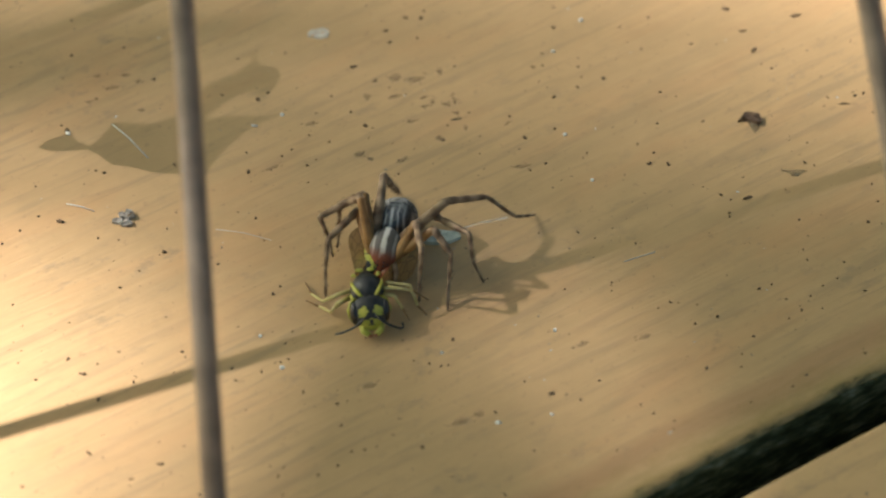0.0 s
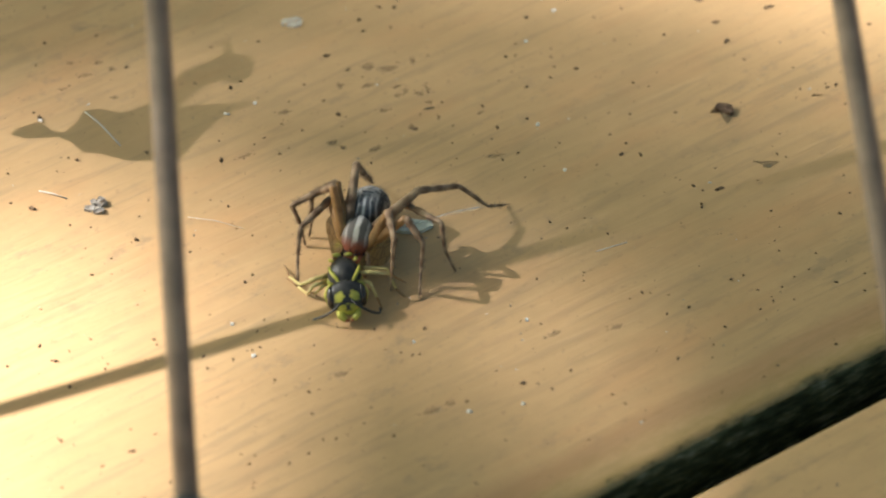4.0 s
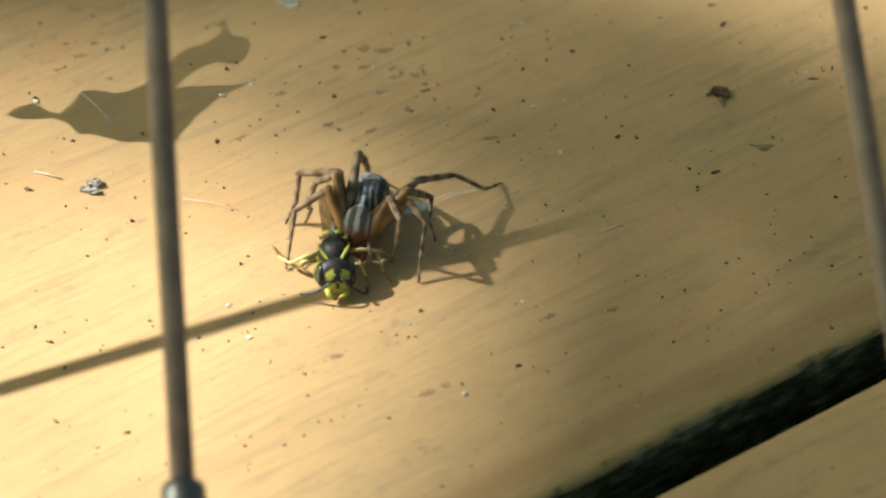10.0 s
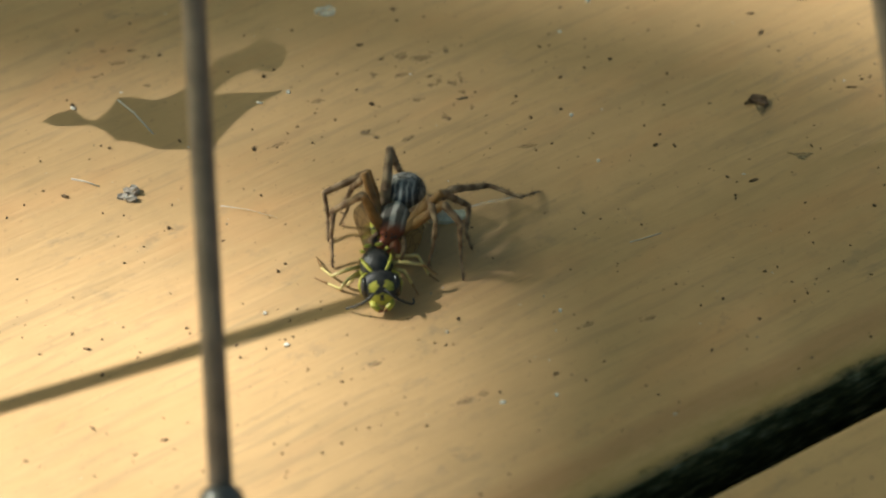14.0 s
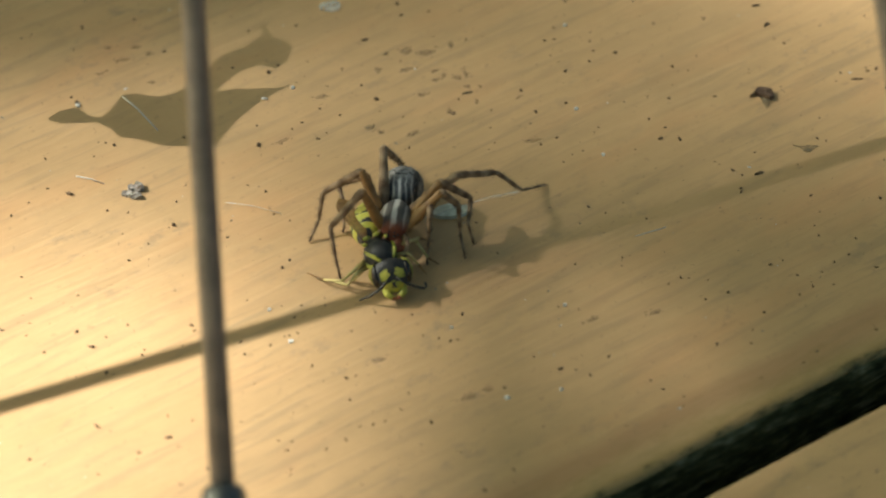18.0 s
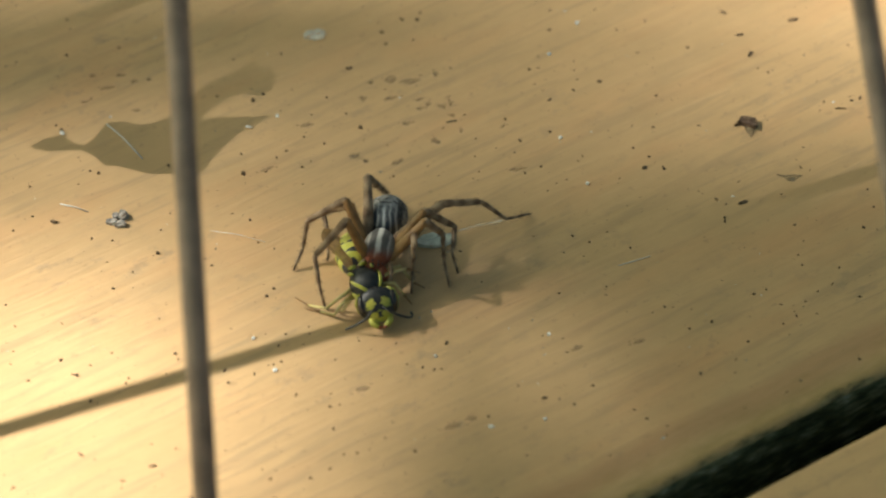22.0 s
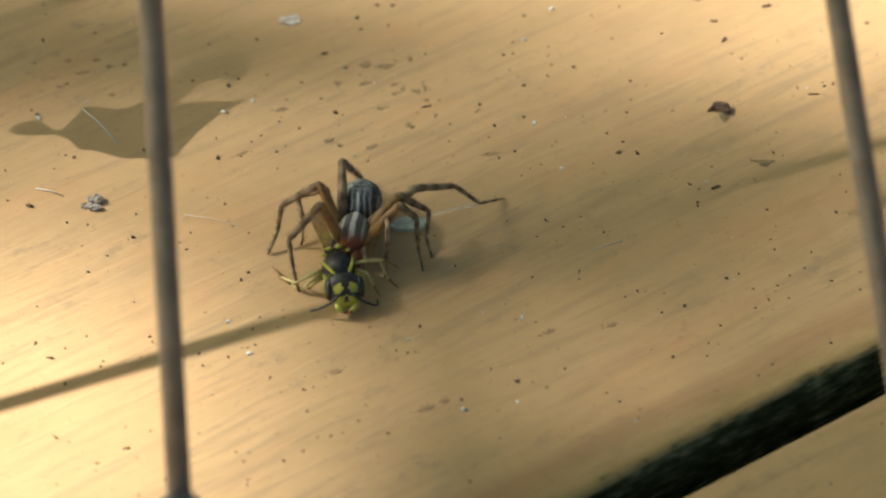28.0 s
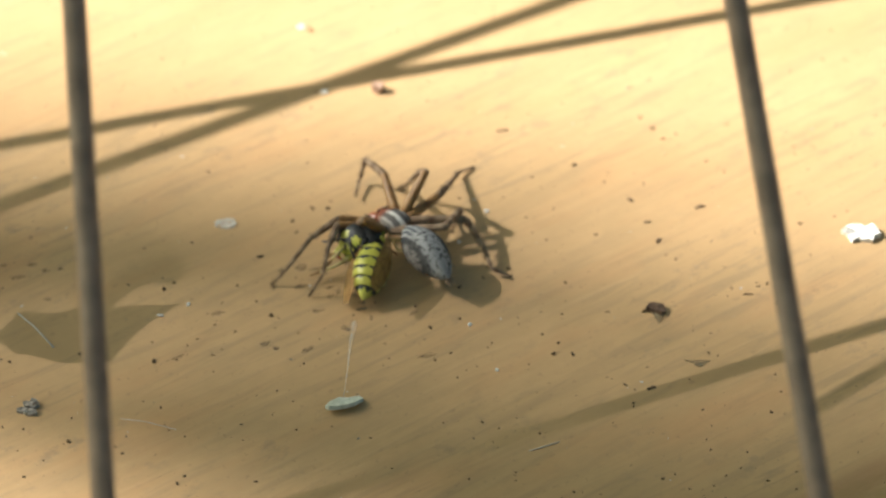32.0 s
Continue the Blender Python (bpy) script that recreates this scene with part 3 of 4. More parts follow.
SPECKS_D = ((-19.0, -3.2, 0.59), (-19.7, -4.2, 0.67), (-17.6, -9.3, 0.51), (-15.4, -8.3, 0.34), (-15.3, -9.3, 0.34), (-18.2, -10.8, 0.42), (-22.9, -8.6, 0.34), (-16.3, -17.2, 0.42), (-22.8, -15.7, 0.51), (-18.3, -27.9, 0.51),
            (-19.1, -26.7, 0.42), (-17.8, -26.8, 0.34), (-17.8, -30.2, 0.42), (-27.3, -24.1, 0.42), (-43.9, -8.2, 0.34), (-13.0, -18.8, 0.59), (-12.1, -18.5, 0.34), (-12.6, -21.6, 0.51), (-4.3, -13.7, 0.51), (-3.2, -14.0, 0.51),
            (-2.5, -13.9, 0.42), (-5.8, -13.3, 0.34), (-12.7, -12.7, 0.42), (-2.1, -10.5, 0.67), (-4.9, -24.4, 0.59), (-7.7, -22.8, 0.42), (2.0, -20.1, 0.59), (7.3, -17.7, 0.84), (4.8, -16.1, 0.42), (-11.5, -24.9, 0.42))
SPECKS_E = ((-10.3, -24.7, 0.42), (-9.2, -24.3, 0.34), (-12.8, -26.6, 0.51), (-14.6, -27.8, 0.42), (-6.9, -10.6, 0.42), (27.9, -4.0, 0.67), (29.1, -3.4, 0.51), (19.1, -5.7, 0.51), (23.6, -7.7, 0.67), (21.4, -8.6, 0.51),
            (31.8, -6.9, 0.51), (30.5, -8.0, 0.42), (27.0, -10.4, 0.51), (25.7, -12.7, 0.42), (25.5, -14.4, 0.34), (37.5, -12.7, 0.59), (36.4, -0.4, 0.42), (35.6, -2.6, 0.42), (32.8, 0.0, 0.59), (34.1, -3.6, 0.42),
            (11.9, -16.1, 0.51), (15.8, -19.2, 0.51), (17.9, -6.5, 0.34), (19.9, -5.8, 0.34))
SPECKS_F = ((40.8, -5.5, 0.45), (32.8, -5.0, 0.4), (28.4, 51.1, 0.6), (29.7, 49.3, 0.9), (30.7, 47.4, 0.9), (20.9, 43.2, 0.9), (35.2, 43.7, 0.5), (44.4, 33.5, 0.7), (44.8, 46.1, 0.45), (16.3, 41.2, 0.5),
            (-18.4, 42.4, 0.55), (-7.9, 66.7, 0.9), (-7.3, 36.6, 0.5))
for x, y, size in SPECKS_A + SPECKS_B + SPECKS_C + SPECKS_D + SPECKS_E + SPECKS_F:
    ob = part("dirt_crumb", slab(chip(size * 0.45, rng, rng.uniform(1.0, 1.9), 9), size * 0.08, size * 0.22, rng), DARK, None)
    place(ob, x, y, 0, rng.uniform(0, 360))
    tagged(ob, "small dark brown crumb of dirt on the board", "dirt crumb", "dirt crumbs")

# slivers: x, y, length, width, turn
for x, y, l, w, turn in ((27.4, 8.7, 1.5, 0.6, 25), (34.0, 36.3, 1.7, 0.6, 20), (28.3, 33.9, 1.2, 0.45, 5), (26.7, 37.4, 1.3, 0.7, -25), (40.2, 24.1, 0.9, 0.3, 70), (38.1, 22.5, 1.6, 0.2, 2),
                         (29.3, 30.9, 1.3, 0.5, 60), (-29.4, -26.3, 0.9, 0.4, 10), (-36.2, -24.9, 1.0, 0.3, -50), (13.3, 49.0, 2.0, 0.35, 14), (-12.5, 28.8, 1.2, 0.5, 10), (-1.7, 20.7, 1.9, 0.3, 14)):
    ob = part("bark_sliver", slab(chip(w * 0.75, rng, l / w, 11), 0.04, 0.14, rng), DARK if x != -1.7 else SCUFF, None)
    place(ob, x, y, 0, turn)
    tagged(ob, "thin dark sliver of bark lying on the board", "bark sliver", "bark slivers")

# flat grey scuffs rubbed into the paint: x, y, length, width
SCUFFS_A = ((-8.1, 24.2, 1.7, 0.6), (-11.0, 24.2, 0.8, 0.5), (-5.2, 24.0, 0.8, 0.4), (-5.0, 22.7, 1.0, 0.4), (-4.2, 23.4, 0.6, 0.8), (-2.8, 23.0, 1.3, 0.6), (-2.0, 23.6, 0.4, 1.2), (-6.4, 20.4, 1.1, 0.5), (-3.6, 17.9, 0.8, 0.6),
            (-3.1, 17.7, 0.6, 0.5), (-10.2, 26.7, 0.6, 0.4), (-8.1, 27.1, 1.5, 1.1), (-6.0, 26.8, 2.2, 1.0), (-3.5, 27.9, 0.7, 1.0), (-11.6, 15.6, 1.2, 1.0), (-10.4, 14.9, 0.7, 0.5), (-16.7, 20.2, 1.5, 0.6))
SCUFFS_B = ((4.9, 13.6, 2.0, 0.6), (3.5, 20.1, 0.6, 0.3), (-1.7, 21.6, 0.6, 0.6), (-0.8, 19.3, 0.3, 0.9), (-36.2, 27.8, 1.2, 0.5), (-37.4, 25.9, 1.7, 0.5), (-39.1, 27.7, 0.7, 0.5), (-34.8, 27.0, 0.6, 0.4), (-39.5, 23.8, 0.8, 0.3),
            (-34.2, 22.5, 0.9, 0.3), (-20.4, 13.7, 1.7, 0.4), (-7.3, 14.7, 1.7, 0.6), (-10.0, -16.5, 1.7, 0.6), (-1.4, -21.3, 1.9, 0.8), (0.4, -20.3, 1.1, 0.6), (16.5, -10.3, 1.5, 0.6), (10.5, -11.2, 1.7, 0.5))
for x, y, l, w in SCUFFS_A + SCUFFS_B:
    bm = slab(chip(w, rng, l / w, 15), 0.012, 0.03, rng)
    for _ in range(5):
        bit = chip(rng.uniform(0.12, 0.3), rng, rng.uniform(1.0, 2.0), 6)
        ox, oy = rng.uniform(-0.7, 0.7) * l, rng.uniform(-0.8, 0.8) * w
        bm.faces.new([bm.verts.new((px + ox, py + oy, 0.01 + 0.02 * rng.random())) for px, py in bit])
    ob = part("scuff_mark", bm, SMUDGE, None)
    place(ob, x, y, 0, GRAIN - 10 + rng.uniform(-14, 14) if l > w else rng.uniform(-20, 20))
    tagged(ob, "flat blue-grey scuff rubbed into the paint", "scuff", "scuff marks")

scrap = thing("leaf_scrap", "small folded dark brown dead leaf scrap", "dead leaf")
part("blade", slab([(-0.8, 0.15), (-0.55, 0.75), (-0.1, 0.95), (0.5, 0.95), (0.95, 0.55), (1.2, -0.25), (0.75, -0.65), (0.25, -0.45), (-0.35, -0.05)], 0.3, 0.35, rng), RUST, scrap, smooth=False)
part("beak", slab([(-1.25, -0.15), (-0.85, 0.35), (-0.45, 0.42), (-0.35, 0.1), (-0.75, 0.05)], 0.3, 0.25, rng), DARK, scrap, "dark curled edge", smooth=False)
part("torn_tip", slab([(-0.25, -0.15), (0.35, -0.5), (0.9, -0.65), (0.72, -1.2), (0.42, -1.85), (0.1, -1.25)], 0.1, 0.16, rng), FILM, scrap, "pale torn papery tip", smooth=False)
place(scrap, 28.3, 20.0)
scrap = thing("brown_fragment", "pinkish-brown crumpled plant fragment", "plant scrap")
part("body", slab(chip(1.5, rng, 1.1, 9), 0.4, 0.6, rng), PINK, scrap, smooth=False)
place(scrap, -0.4, 56.0)
for x, y, size, st, turn, label in ((-16.2, 33.9, 2.0, 1.35, 5, "thin translucent white flake stuck to the board"), (50.6, 31.7, 2.9, 1.4, -12, "bright chalky white flake of droppings"),
                                    (-8.9, 67.3, 0.9, 1.2, 0, "small white paint flake"), (-6.2, 55.8, 0.7, 1.3, 30, "small white paint flake"), (-41.6, 19.0, 0.4, 1.6, -40, "small white paint flake"),
                                    (8.3, 30.9, 0.35, 1.1, 0, "tiny white paint speck"), (9.3, 18.2, 0.4, 1.3, 10, "tiny white paint speck"), (-3.1, -12.3, 0.3, 1.2, 40, "tiny white paint speck"), (7.3, -20.4, 0.35, 1.0, 0, "tiny white paint speck"),
                                    (2.2, -21.4, 0.4, 1.5, 0, "tiny white paint speck"), (7.8, -9.4, 0.4, 1.2, 70, "tiny white paint speck"), (-19.7, 21.5, 0.4, 1.2, 0, "tiny white paint speck"), (11.3, 35.8, 0.5, 1.0, 80, "tiny white paint speck"),
                                    (-20.7, -9.9, 0.35, 1.1, 0, "tiny white paint speck"), (-18.5, -14.1, 0.45, 1.2, 20, "tiny white paint speck"), (11.9, 11.5, 0.4, 1.1, 50, "tiny white paint speck")):
    ob = part("white_flake", slab(chip(size, rng, st, 11 if size < 2.5 else 19), 0.1 if size < 2.5 else 0.3, 0.15 if size < 2.5 else 0.45, rng), VEIL if size == 2.0 else CHALK, None, smooth=False)
    place(ob, x, y, 0, turn)
    tagged(ob, label, "flake", "white flakes")
ob = part("brown_film", slab([(-1.4, 0.35), (-0.7, 0.15), (0.2, 0.3), (1.2, 0.2), (0.7, -0.15), (0.3, -0.6), (-0.3, -0.55), (-0.6, -0.1)], 0.05, 0.08, rng), FILM, None, smooth=False)
place(ob, 32.4, 12.4)
tagged(ob, "thin smoky brown papery film on the board", "flake")
clump = thing("ash_clump", "grey and white clump of ash and dead insect bits", "debris clump")
for k in range(9):
    bm = slab(chip(rng.uniform(0.5, 1.1), rng, 1.3, 7), rng.uniform(0.12, 0.35), 0.3, rng)
    bmesh.ops.translate(bm, verts=bm.verts, vec=(rng.uniform(-0.7, 0.7), rng.uniform(-0.8, 0.6), 0))
    part("flake", bm, CHALK if k < 1 else (ASH if k < 8 else DARK), clump, smooth=False)
place(clump, -34.9, 6.5)
for pts, r in ((((-37.1, 20.2, 0.15), (-35.3, 17.9, 0.5), (-33.1, 15.1, 0.15)), 0.07), (((-40.9, 8.6, 0.1), (-39.4, 8.0, 0.3), (-38.0, 7.5, 0.1)), 0.055), (((14.8, -0.1, 0.06), (17.9, 1.2, 0.06)), 0.04), (((-25.7, 4.6, 0.3), (-23.0, 3.9, 0.5), (-20.1, 3.1, 0.2)), 0.026),
               (((-22.8, 19.9, 0.1), (-22.2, 19.7, 0.2)), 0.12)):
    ob = part("white_hair", bar(pts, r, 5), SILK, None)
    tagged(ob, "fine stiff white hair lying on the board", "hair", "white hairs")
twig = part("black_twig", bar([(-52, -37.0, 0.4), (-46.8, -37.9, 0.4), (-43.0, -38.6, 0.3)], [0.7, 0.55, 0.3], 7), DARK, None)
tagged(twig, "short black twig lying on the board", "twig")

# fine dirt, uncounted
verts, faces = [], []
for _ in range(2700):
    x, y = rng.uniform(-70, 75), rng.uniform(-55, 95)
    along = x * ACROSS.x + y * ACROSS.y
    if EDGE - 2.2 < along < EDGE + GAP + 2.2:
        continue
    r, a0 = 0.04 + 0.13 * rng.random() ** 4, rng.uniform(0, 6.28)
    st = rng.uniform(1.0, 2.0)
    n0 = len(verts)
    for k in range(5):
        a = 2 * math.pi * k / 5
        px, py = r * st * math.cos(a) * rng.uniform(0.7, 1.2), r * math.sin(a) * rng.uniform(0.7, 1.2)
        verts.append(((x + px * math.cos(a0) - py * math.sin(a0)) * MM, (y + px * math.sin(a0) + py * math.cos(a0)) * MM, -0.00001))
    verts.append((x * MM, y * MM, r * 0.8 * MM))
    faces += [(n0 + k, n0 + (k + 1) % 5, n0 + 5) for k in range(5)]
me = bpy.data.meshes.new("fine_dirt")
me.from_pydata(verts, [], faces)
s = Shade("fine_mixed_dirt", rough=0.9, spec=0.15)
s.colour(s.ramp(s.islands(), (0.0, (0.05, 0.034, 0.021)), (0.35, (0.11, 0.073, 0.045)), (0.65, (0.20, 0.13, 0.075)), (0.86, (0.30, 0.24, 0.16)), (0.93, (0.70, 0.66, 0.58))))
me.materials.append(s.mat)
tagged(new("fine_dirt", me), "scattered fine dark dirt specks on the boards", "dirt", kind="stuff")

# the pale flake that the silk hangs on
flake = part("silk_flake", slab([(-1.9, -0.5), (-1.3, 0.3), (-0.4, 0.75), (0.7, 0.95), (1.7, 0.9), (2.0, 0.2), (1.1, -0.6), (0.1, -1.0), (-0.9, -1.1), (-1.6, -1.0)], 0.2, 0.4, rng), GREENISH, None, smooth=False)
tagged(flake, "pale green papery flake tied with spider silk", "flake")
thread = part("silk_thread", bar([(0, 0, 0), (0.05, 4, 0.25), (-0.05, 8, 0.3), (0, 11, 0.0)], [0.05, 0.03, 0.03, 0.05], 5), VEIL, None)
bm = bmesh.new()
rows = [[bm.verts.new((s * w, y, z)) for s in (-1, 0, 1)] for y, w, z in ((3.0, 0.05, 0.2), (6.0, 0.16, 0.3), (8.5, 0.3, 0.28), (10.4, 0.42, 0.1), (11.3, 0.25, 0.0))]
for a, b in zip(rows, rows[1:]):
    for k in (0, 1):
        bm.faces.new((a[k], a[k + 1], b[k + 1], b[k]))
part("silk_veil", bm, FINESILK, thread, "sheer widening veil of silk")
tagged(thread, "thin white strand of spider silk", "silk thread")


# ---- the spider ----
# joints of each leg above the deck, in millimetres: knee, end of tibia, end of metatarsus, tip; in the order of the poses that it takes up
EARLY = {
    "r1": ((-11.32, 2.15, 5.07), (-14.25, -1.51, 4.78), (-14.49, -2.77, 2.14), (-14.51, -4.87, 0.15)),
    "r2": ((-10.97, 0.81, 8.06), (-13.22, 2.90, 5.22), (-13.22, 2.54, 2.52), (-13.55, 1.97, 0.15)),
    "r3": ((-10.67, 2.53, 7.01), (-15.12, 0.86, 5.55), (-14.23, 0.99, 2.52), (-13.92, 0.76, 0.15)),
    "r4": ((-8.80, 4.68, 7.40), (-7.95, 6.49, 4.11), (-7.72, 8.29, 2.03), (-7.45, 9.64, 0.16)),
    "l1": ((-5.61, -1.30, 6.74), (-5.01, -5.05, 6.79), (-5.26, -4.99, 2.65), (-5.41, -5.59, 0.15)),
    "l2": ((-3.86, -2.12, 6.71), (-2.20, -3.81, 5.02), (-2.48, -4.46, 1.80), (-2.61, -6.73, 0.15)),
    "l3": ((-4.29, 1.89, 4.90), (-0.44, -1.82, 5.74), (-0.13, -2.38, 2.57), (0.94, -2.97, 0.15)),
    "l4": ((-2.62, 1.94, 6.58), (1.31, 4.40, 4.74), (4.15, 3.89, 2.41), (6.03, 6.45, 0.15)),
}
SECOND = {
    "r1": ((-10.81, -0.18, 6.57), (-14.44, -1.11, 3.75), (-14.83, -3.38, 1.91), (-15.39, -5.57, 0.15)),
    "r2": ((-10.15, 0.86, 7.14), (-12.55, 2.71, 4.26), (-12.82, 0.66, 2.48), (-13.52, 0.98, 0.15)),
    "r3": ((-9.87, 1.45, 6.92), (-13.79, 3.74, 4.94), (-14.47, 2.09, 2.28), (-15.52, 1.61, 0.16)),
    "r4": ((-8.11, 3.27, 7.61), (-7.55, 5.47, 4.50), (-7.37, 7.00, 2.20), (-7.12, 8.11, 0.16)),
    "l1": ((-5.11, -1.47, 6.15), (-4.01, -5.09, 6.65), (-4.38, -4.20, 2.62), (-4.99, -4.26, 0.15)),
    "l2": ((-3.25, -1.02, 5.51), (-1.54, -3.28, 4.86), (-2.17, -5.41, 2.40), (-2.48, -7.08, 0.15)),
    "l3": ((-3.35, -0.70, 6.55), (-1.08, 2.42, 2.75), (-1.23, -0.80, 2.77), (-0.72, -1.15, 0.15)),
    "l4": ((-2.34, 1.17, 6.39), (1.39, 3.90, 4.49), (4.28, 4.03, 2.18), (5.82, 6.98, 0.15)),
}
MIDDLE = {
    "r1": ((-11.13, -1.98, 8.35), (-14.11, -0.50, 5.04), (-14.44, -1.18, 2.20), (-14.61, -3.18, 0.15)),
    "r2": ((-10.86, 0.25, 8.71), (-12.13, 2.07, 5.15), (-12.73, 2.43, 2.51), (-13.50, 2.45, 0.16)),
    "r3": ((-10.67, 3.71, 5.89), (-15.13, 1.78, 4.93), (-14.66, 1.61, 1.81), (-14.37, -0.10, 0.15)),
    "r4": ((-8.61, 4.82, 7.98), (-7.93, 5.65, 4.32), (-7.69, 7.19, 2.06), (-7.37, 8.42, 0.14)),
    "l1": ((-4.84, -0.46, 6.55), (-4.01, -4.17, 6.68), (-4.29, -3.18, 2.66), (-4.74, -3.39, 0.15)),
    "l2": ((-3.33, -1.91, 6.81), (-1.80, -4.23, 5.97), (-1.69, -4.69, 2.71), (-1.52, -5.82, 0.15)),
    "l3": ((-3.60, -1.01, 7.57), (-1.00, 1.41, 3.47), (-1.27, -1.72, 2.76), (-0.72, -1.28, 0.15)),
    "l4": ((-2.42, 3.20, 3.84), (0.83, 6.16, 1.50), (3.90, 4.17, 1.97), (5.94, 6.95, 0.15)),
}
HOLD = {
    "r1": ((-11.68, -2.00, 8.24), (-14.82, -4.06, 5.40), (-14.37, -5.66, 2.96), (-13.89, -6.03, 0.15)),
    "r2": ((-11.51, 3.11, 5.32), (-14.38, 4.74, 2.76), (-13.71, 2.31, 1.73), (-13.87, 0.44, 0.15)),
    "r3": ((-11.90, 1.19, 7.87), (-15.74, 1.34, 4.77), (-16.23, 0.74, 1.71), (-17.19, -0.84, 0.15)),
    "r4": ((-9.83, 4.74, 7.48), (-8.71, 6.57, 4.32), (-8.31, 8.17, 2.12), (-7.89, 9.27, 0.15)),
    "l1": ((-5.22, 0.29, 5.56), (-5.21, -3.47, 6.22), (-5.39, -2.50, 2.19), (-5.57, -4.04, 0.15)),
    "l2": ((-4.14, -1.01, 7.08), (-2.45, -0.42, 4.80), (-2.38, -0.78, 1.53), (-1.84, -3.17, 0.15)),
    "l3": ((-4.22, 0.15, 7.36), (-1.31, 2.17, 3.25), (-1.56, -1.01, 2.78), (-1.00, -1.26, 0.15)),
    "l4": ((-2.50, 1.74, 6.79), (1.27, 4.21, 4.66), (3.72, 4.55, 1.92), (6.09, 7.08, 0.15)),
}
PULL = {
    "r1": ((-4.49, 20.71, 8.67), (-7.28, 22.92, 5.62), (-7.89, 23.81, 2.88), (-8.59, 24.34, 0.15)),
    "r2": ((-0.90, 19.96, 9.08), (-1.80, 23.58, 7.17), (-2.35, 24.79, 4.80), (-2.82, 25.21, 2.43)),
    "r3": ((1.71, 22.03, 7.97), (2.23, 26.20, 5.37), (3.62, 27.65, 2.93), (4.89, 28.22, 0.97)),
    "r4": ((4.56, 21.41, 7.50), (6.53, 23.41, 4.88), (7.97, 24.12, 2.65), (8.95, 24.70, 0.64)),
    "l1": ((-7.32, 19.61, 6.13), (-10.15, 17.06, 6.39), (-11.68, 17.22, 2.54), (-11.02, 17.81, 0.15)),
    "l2": ((-5.07, 15.82, 6.89), (-3.33, 14.26, 5.17), (-2.38, 16.06, 2.57), (-1.80, 17.72, 0.38)),
    "l3": ((-0.09, 14.92, 5.81), (0.85, 9.67, 4.82), (1.11, 7.71, 2.26), (1.13, 6.01, 0.15)),
    "l4": ((3.83, 16.50, 3.93), (6.49, 12.36, 3.12), (7.58, 9.55, 0.97), (6.03, 6.08, 0.15)),
}
DRAG = {
    "r1": ((0.55, 36.04, 5.01), (-1.51, 40.04, 3.75), (-2.09, 40.40, 0.90), (-2.58, 37.58, 0.62)),
    "r2": ((4.90, 34.28, 6.88), (4.07, 37.27, 4.11), (2.77, 37.81, 1.83), (2.09, 39.41, 0.13)),
    "r3": ((6.14, 34.15, 3.59), (7.58, 38.48, 1.81), (8.30, 41.29, 0.65), (10.05, 42.81, 0.13)),
    "r4": ((9.07, 31.29, 2.90), (10.90, 28.17, 1.62), (11.70, 25.60, 1.09), (13.79, 25.22, 0.15)),
    "l1": ((-4.18, 29.83, 4.37), (-7.10, 27.44, 3.78), (-9.57, 24.57, 2.08), (-11.23, 24.28, 0.15)),
    "l2": ((-4.21, 28.67, 4.55), (-5.22, 26.00, 4.04), (-5.82, 23.18, 2.46), (-7.27, 22.52, 0.15)),
    "l3": ((-1.55, 26.71, 6.87), (-2.32, 30.43, 2.96), (-3.08, 27.33, 3.03), (-3.41, 28.77, 0.77)),
    "l4": ((6.83, 28.02, 4.73), (8.53, 32.43, 3.21), (8.09, 34.40, 0.14), (7.59, 30.76, 1.42)),
}
SPANS = {"r1": (4.93, 4.69, 2.94, 2.87), "r2": (5.26, 4.18, 2.72, 2.45), "r3": (4.78, 4.94, 3.16, 2.40), "r4": (6.07, 3.84, 2.75, 2.32), "l1": (4.31, 3.81, 4.15, 2.56), "l2": (4.68, 2.90, 3.30, 2.81), "l3": (4.67, 5.42, 3.22, 2.70), "l4": (5.86, 4.98, 3.69, 3.89)}
# waist, front of the carapace and tail of the abdomen in the same poses
BODY = (((-8.2, -0.2, 5.2), (-8.8, -2.5, 3.6), (-7.1, 6.0, 1.6)),
        ((-7.8, -1.5, 5.2), (-8.2, -3.5, 3.6), (-6.6, 5.4, 1.6)),
        ((-7.8, 0.4, 5.2), (-8.7, -3.0, 3.6), (-6.8, 6.3, 1.6)),
        ((-8.3, 0.0, 5.2), (-8.9, -3.4, 3.6), (-7.7, 7.4, 1.6)),
        ((-0.3, 19.4, 4.8), (-4.4, 21.1, 4.4), (7.3, 17.4, 3.4)),
        ((2.7, 28.6, 4.2), (0.2, 31.7, 3.4), (7.3, 22.1, 2.8)))


def spot(x, y, heading, z=0.0):
    """A pose on the deck whose local y axis points along heading, in degrees from x."""
    return pose(x * MM, y * MM, z * MM, 0, 0, heading - 90)


SPIDER_HOLD, TUG, SPIDER_DRAG = spot(-8.2, 0.4, 262), spot(-0.3, 19.4, 162), spot(2.9, 28.4, 128)
ROOTS = (SPIDER_HOLD, SPIDER_HOLD, SPIDER_HOLD, SPIDER_HOLD, TUG, SPIDER_DRAG)


def local(root, p):
    return root.inverted() @ (Vector(p) * MM) / MM


def chain(start, joints, lengths):
    """The joints pulled to fixed lengths from the start on."""
    p = [Vector(start)]
    for q, d in zip(joints, lengths):
        p.append(p[-1] + (Vector(q) - p[-1]).normalized() * d)
    return p


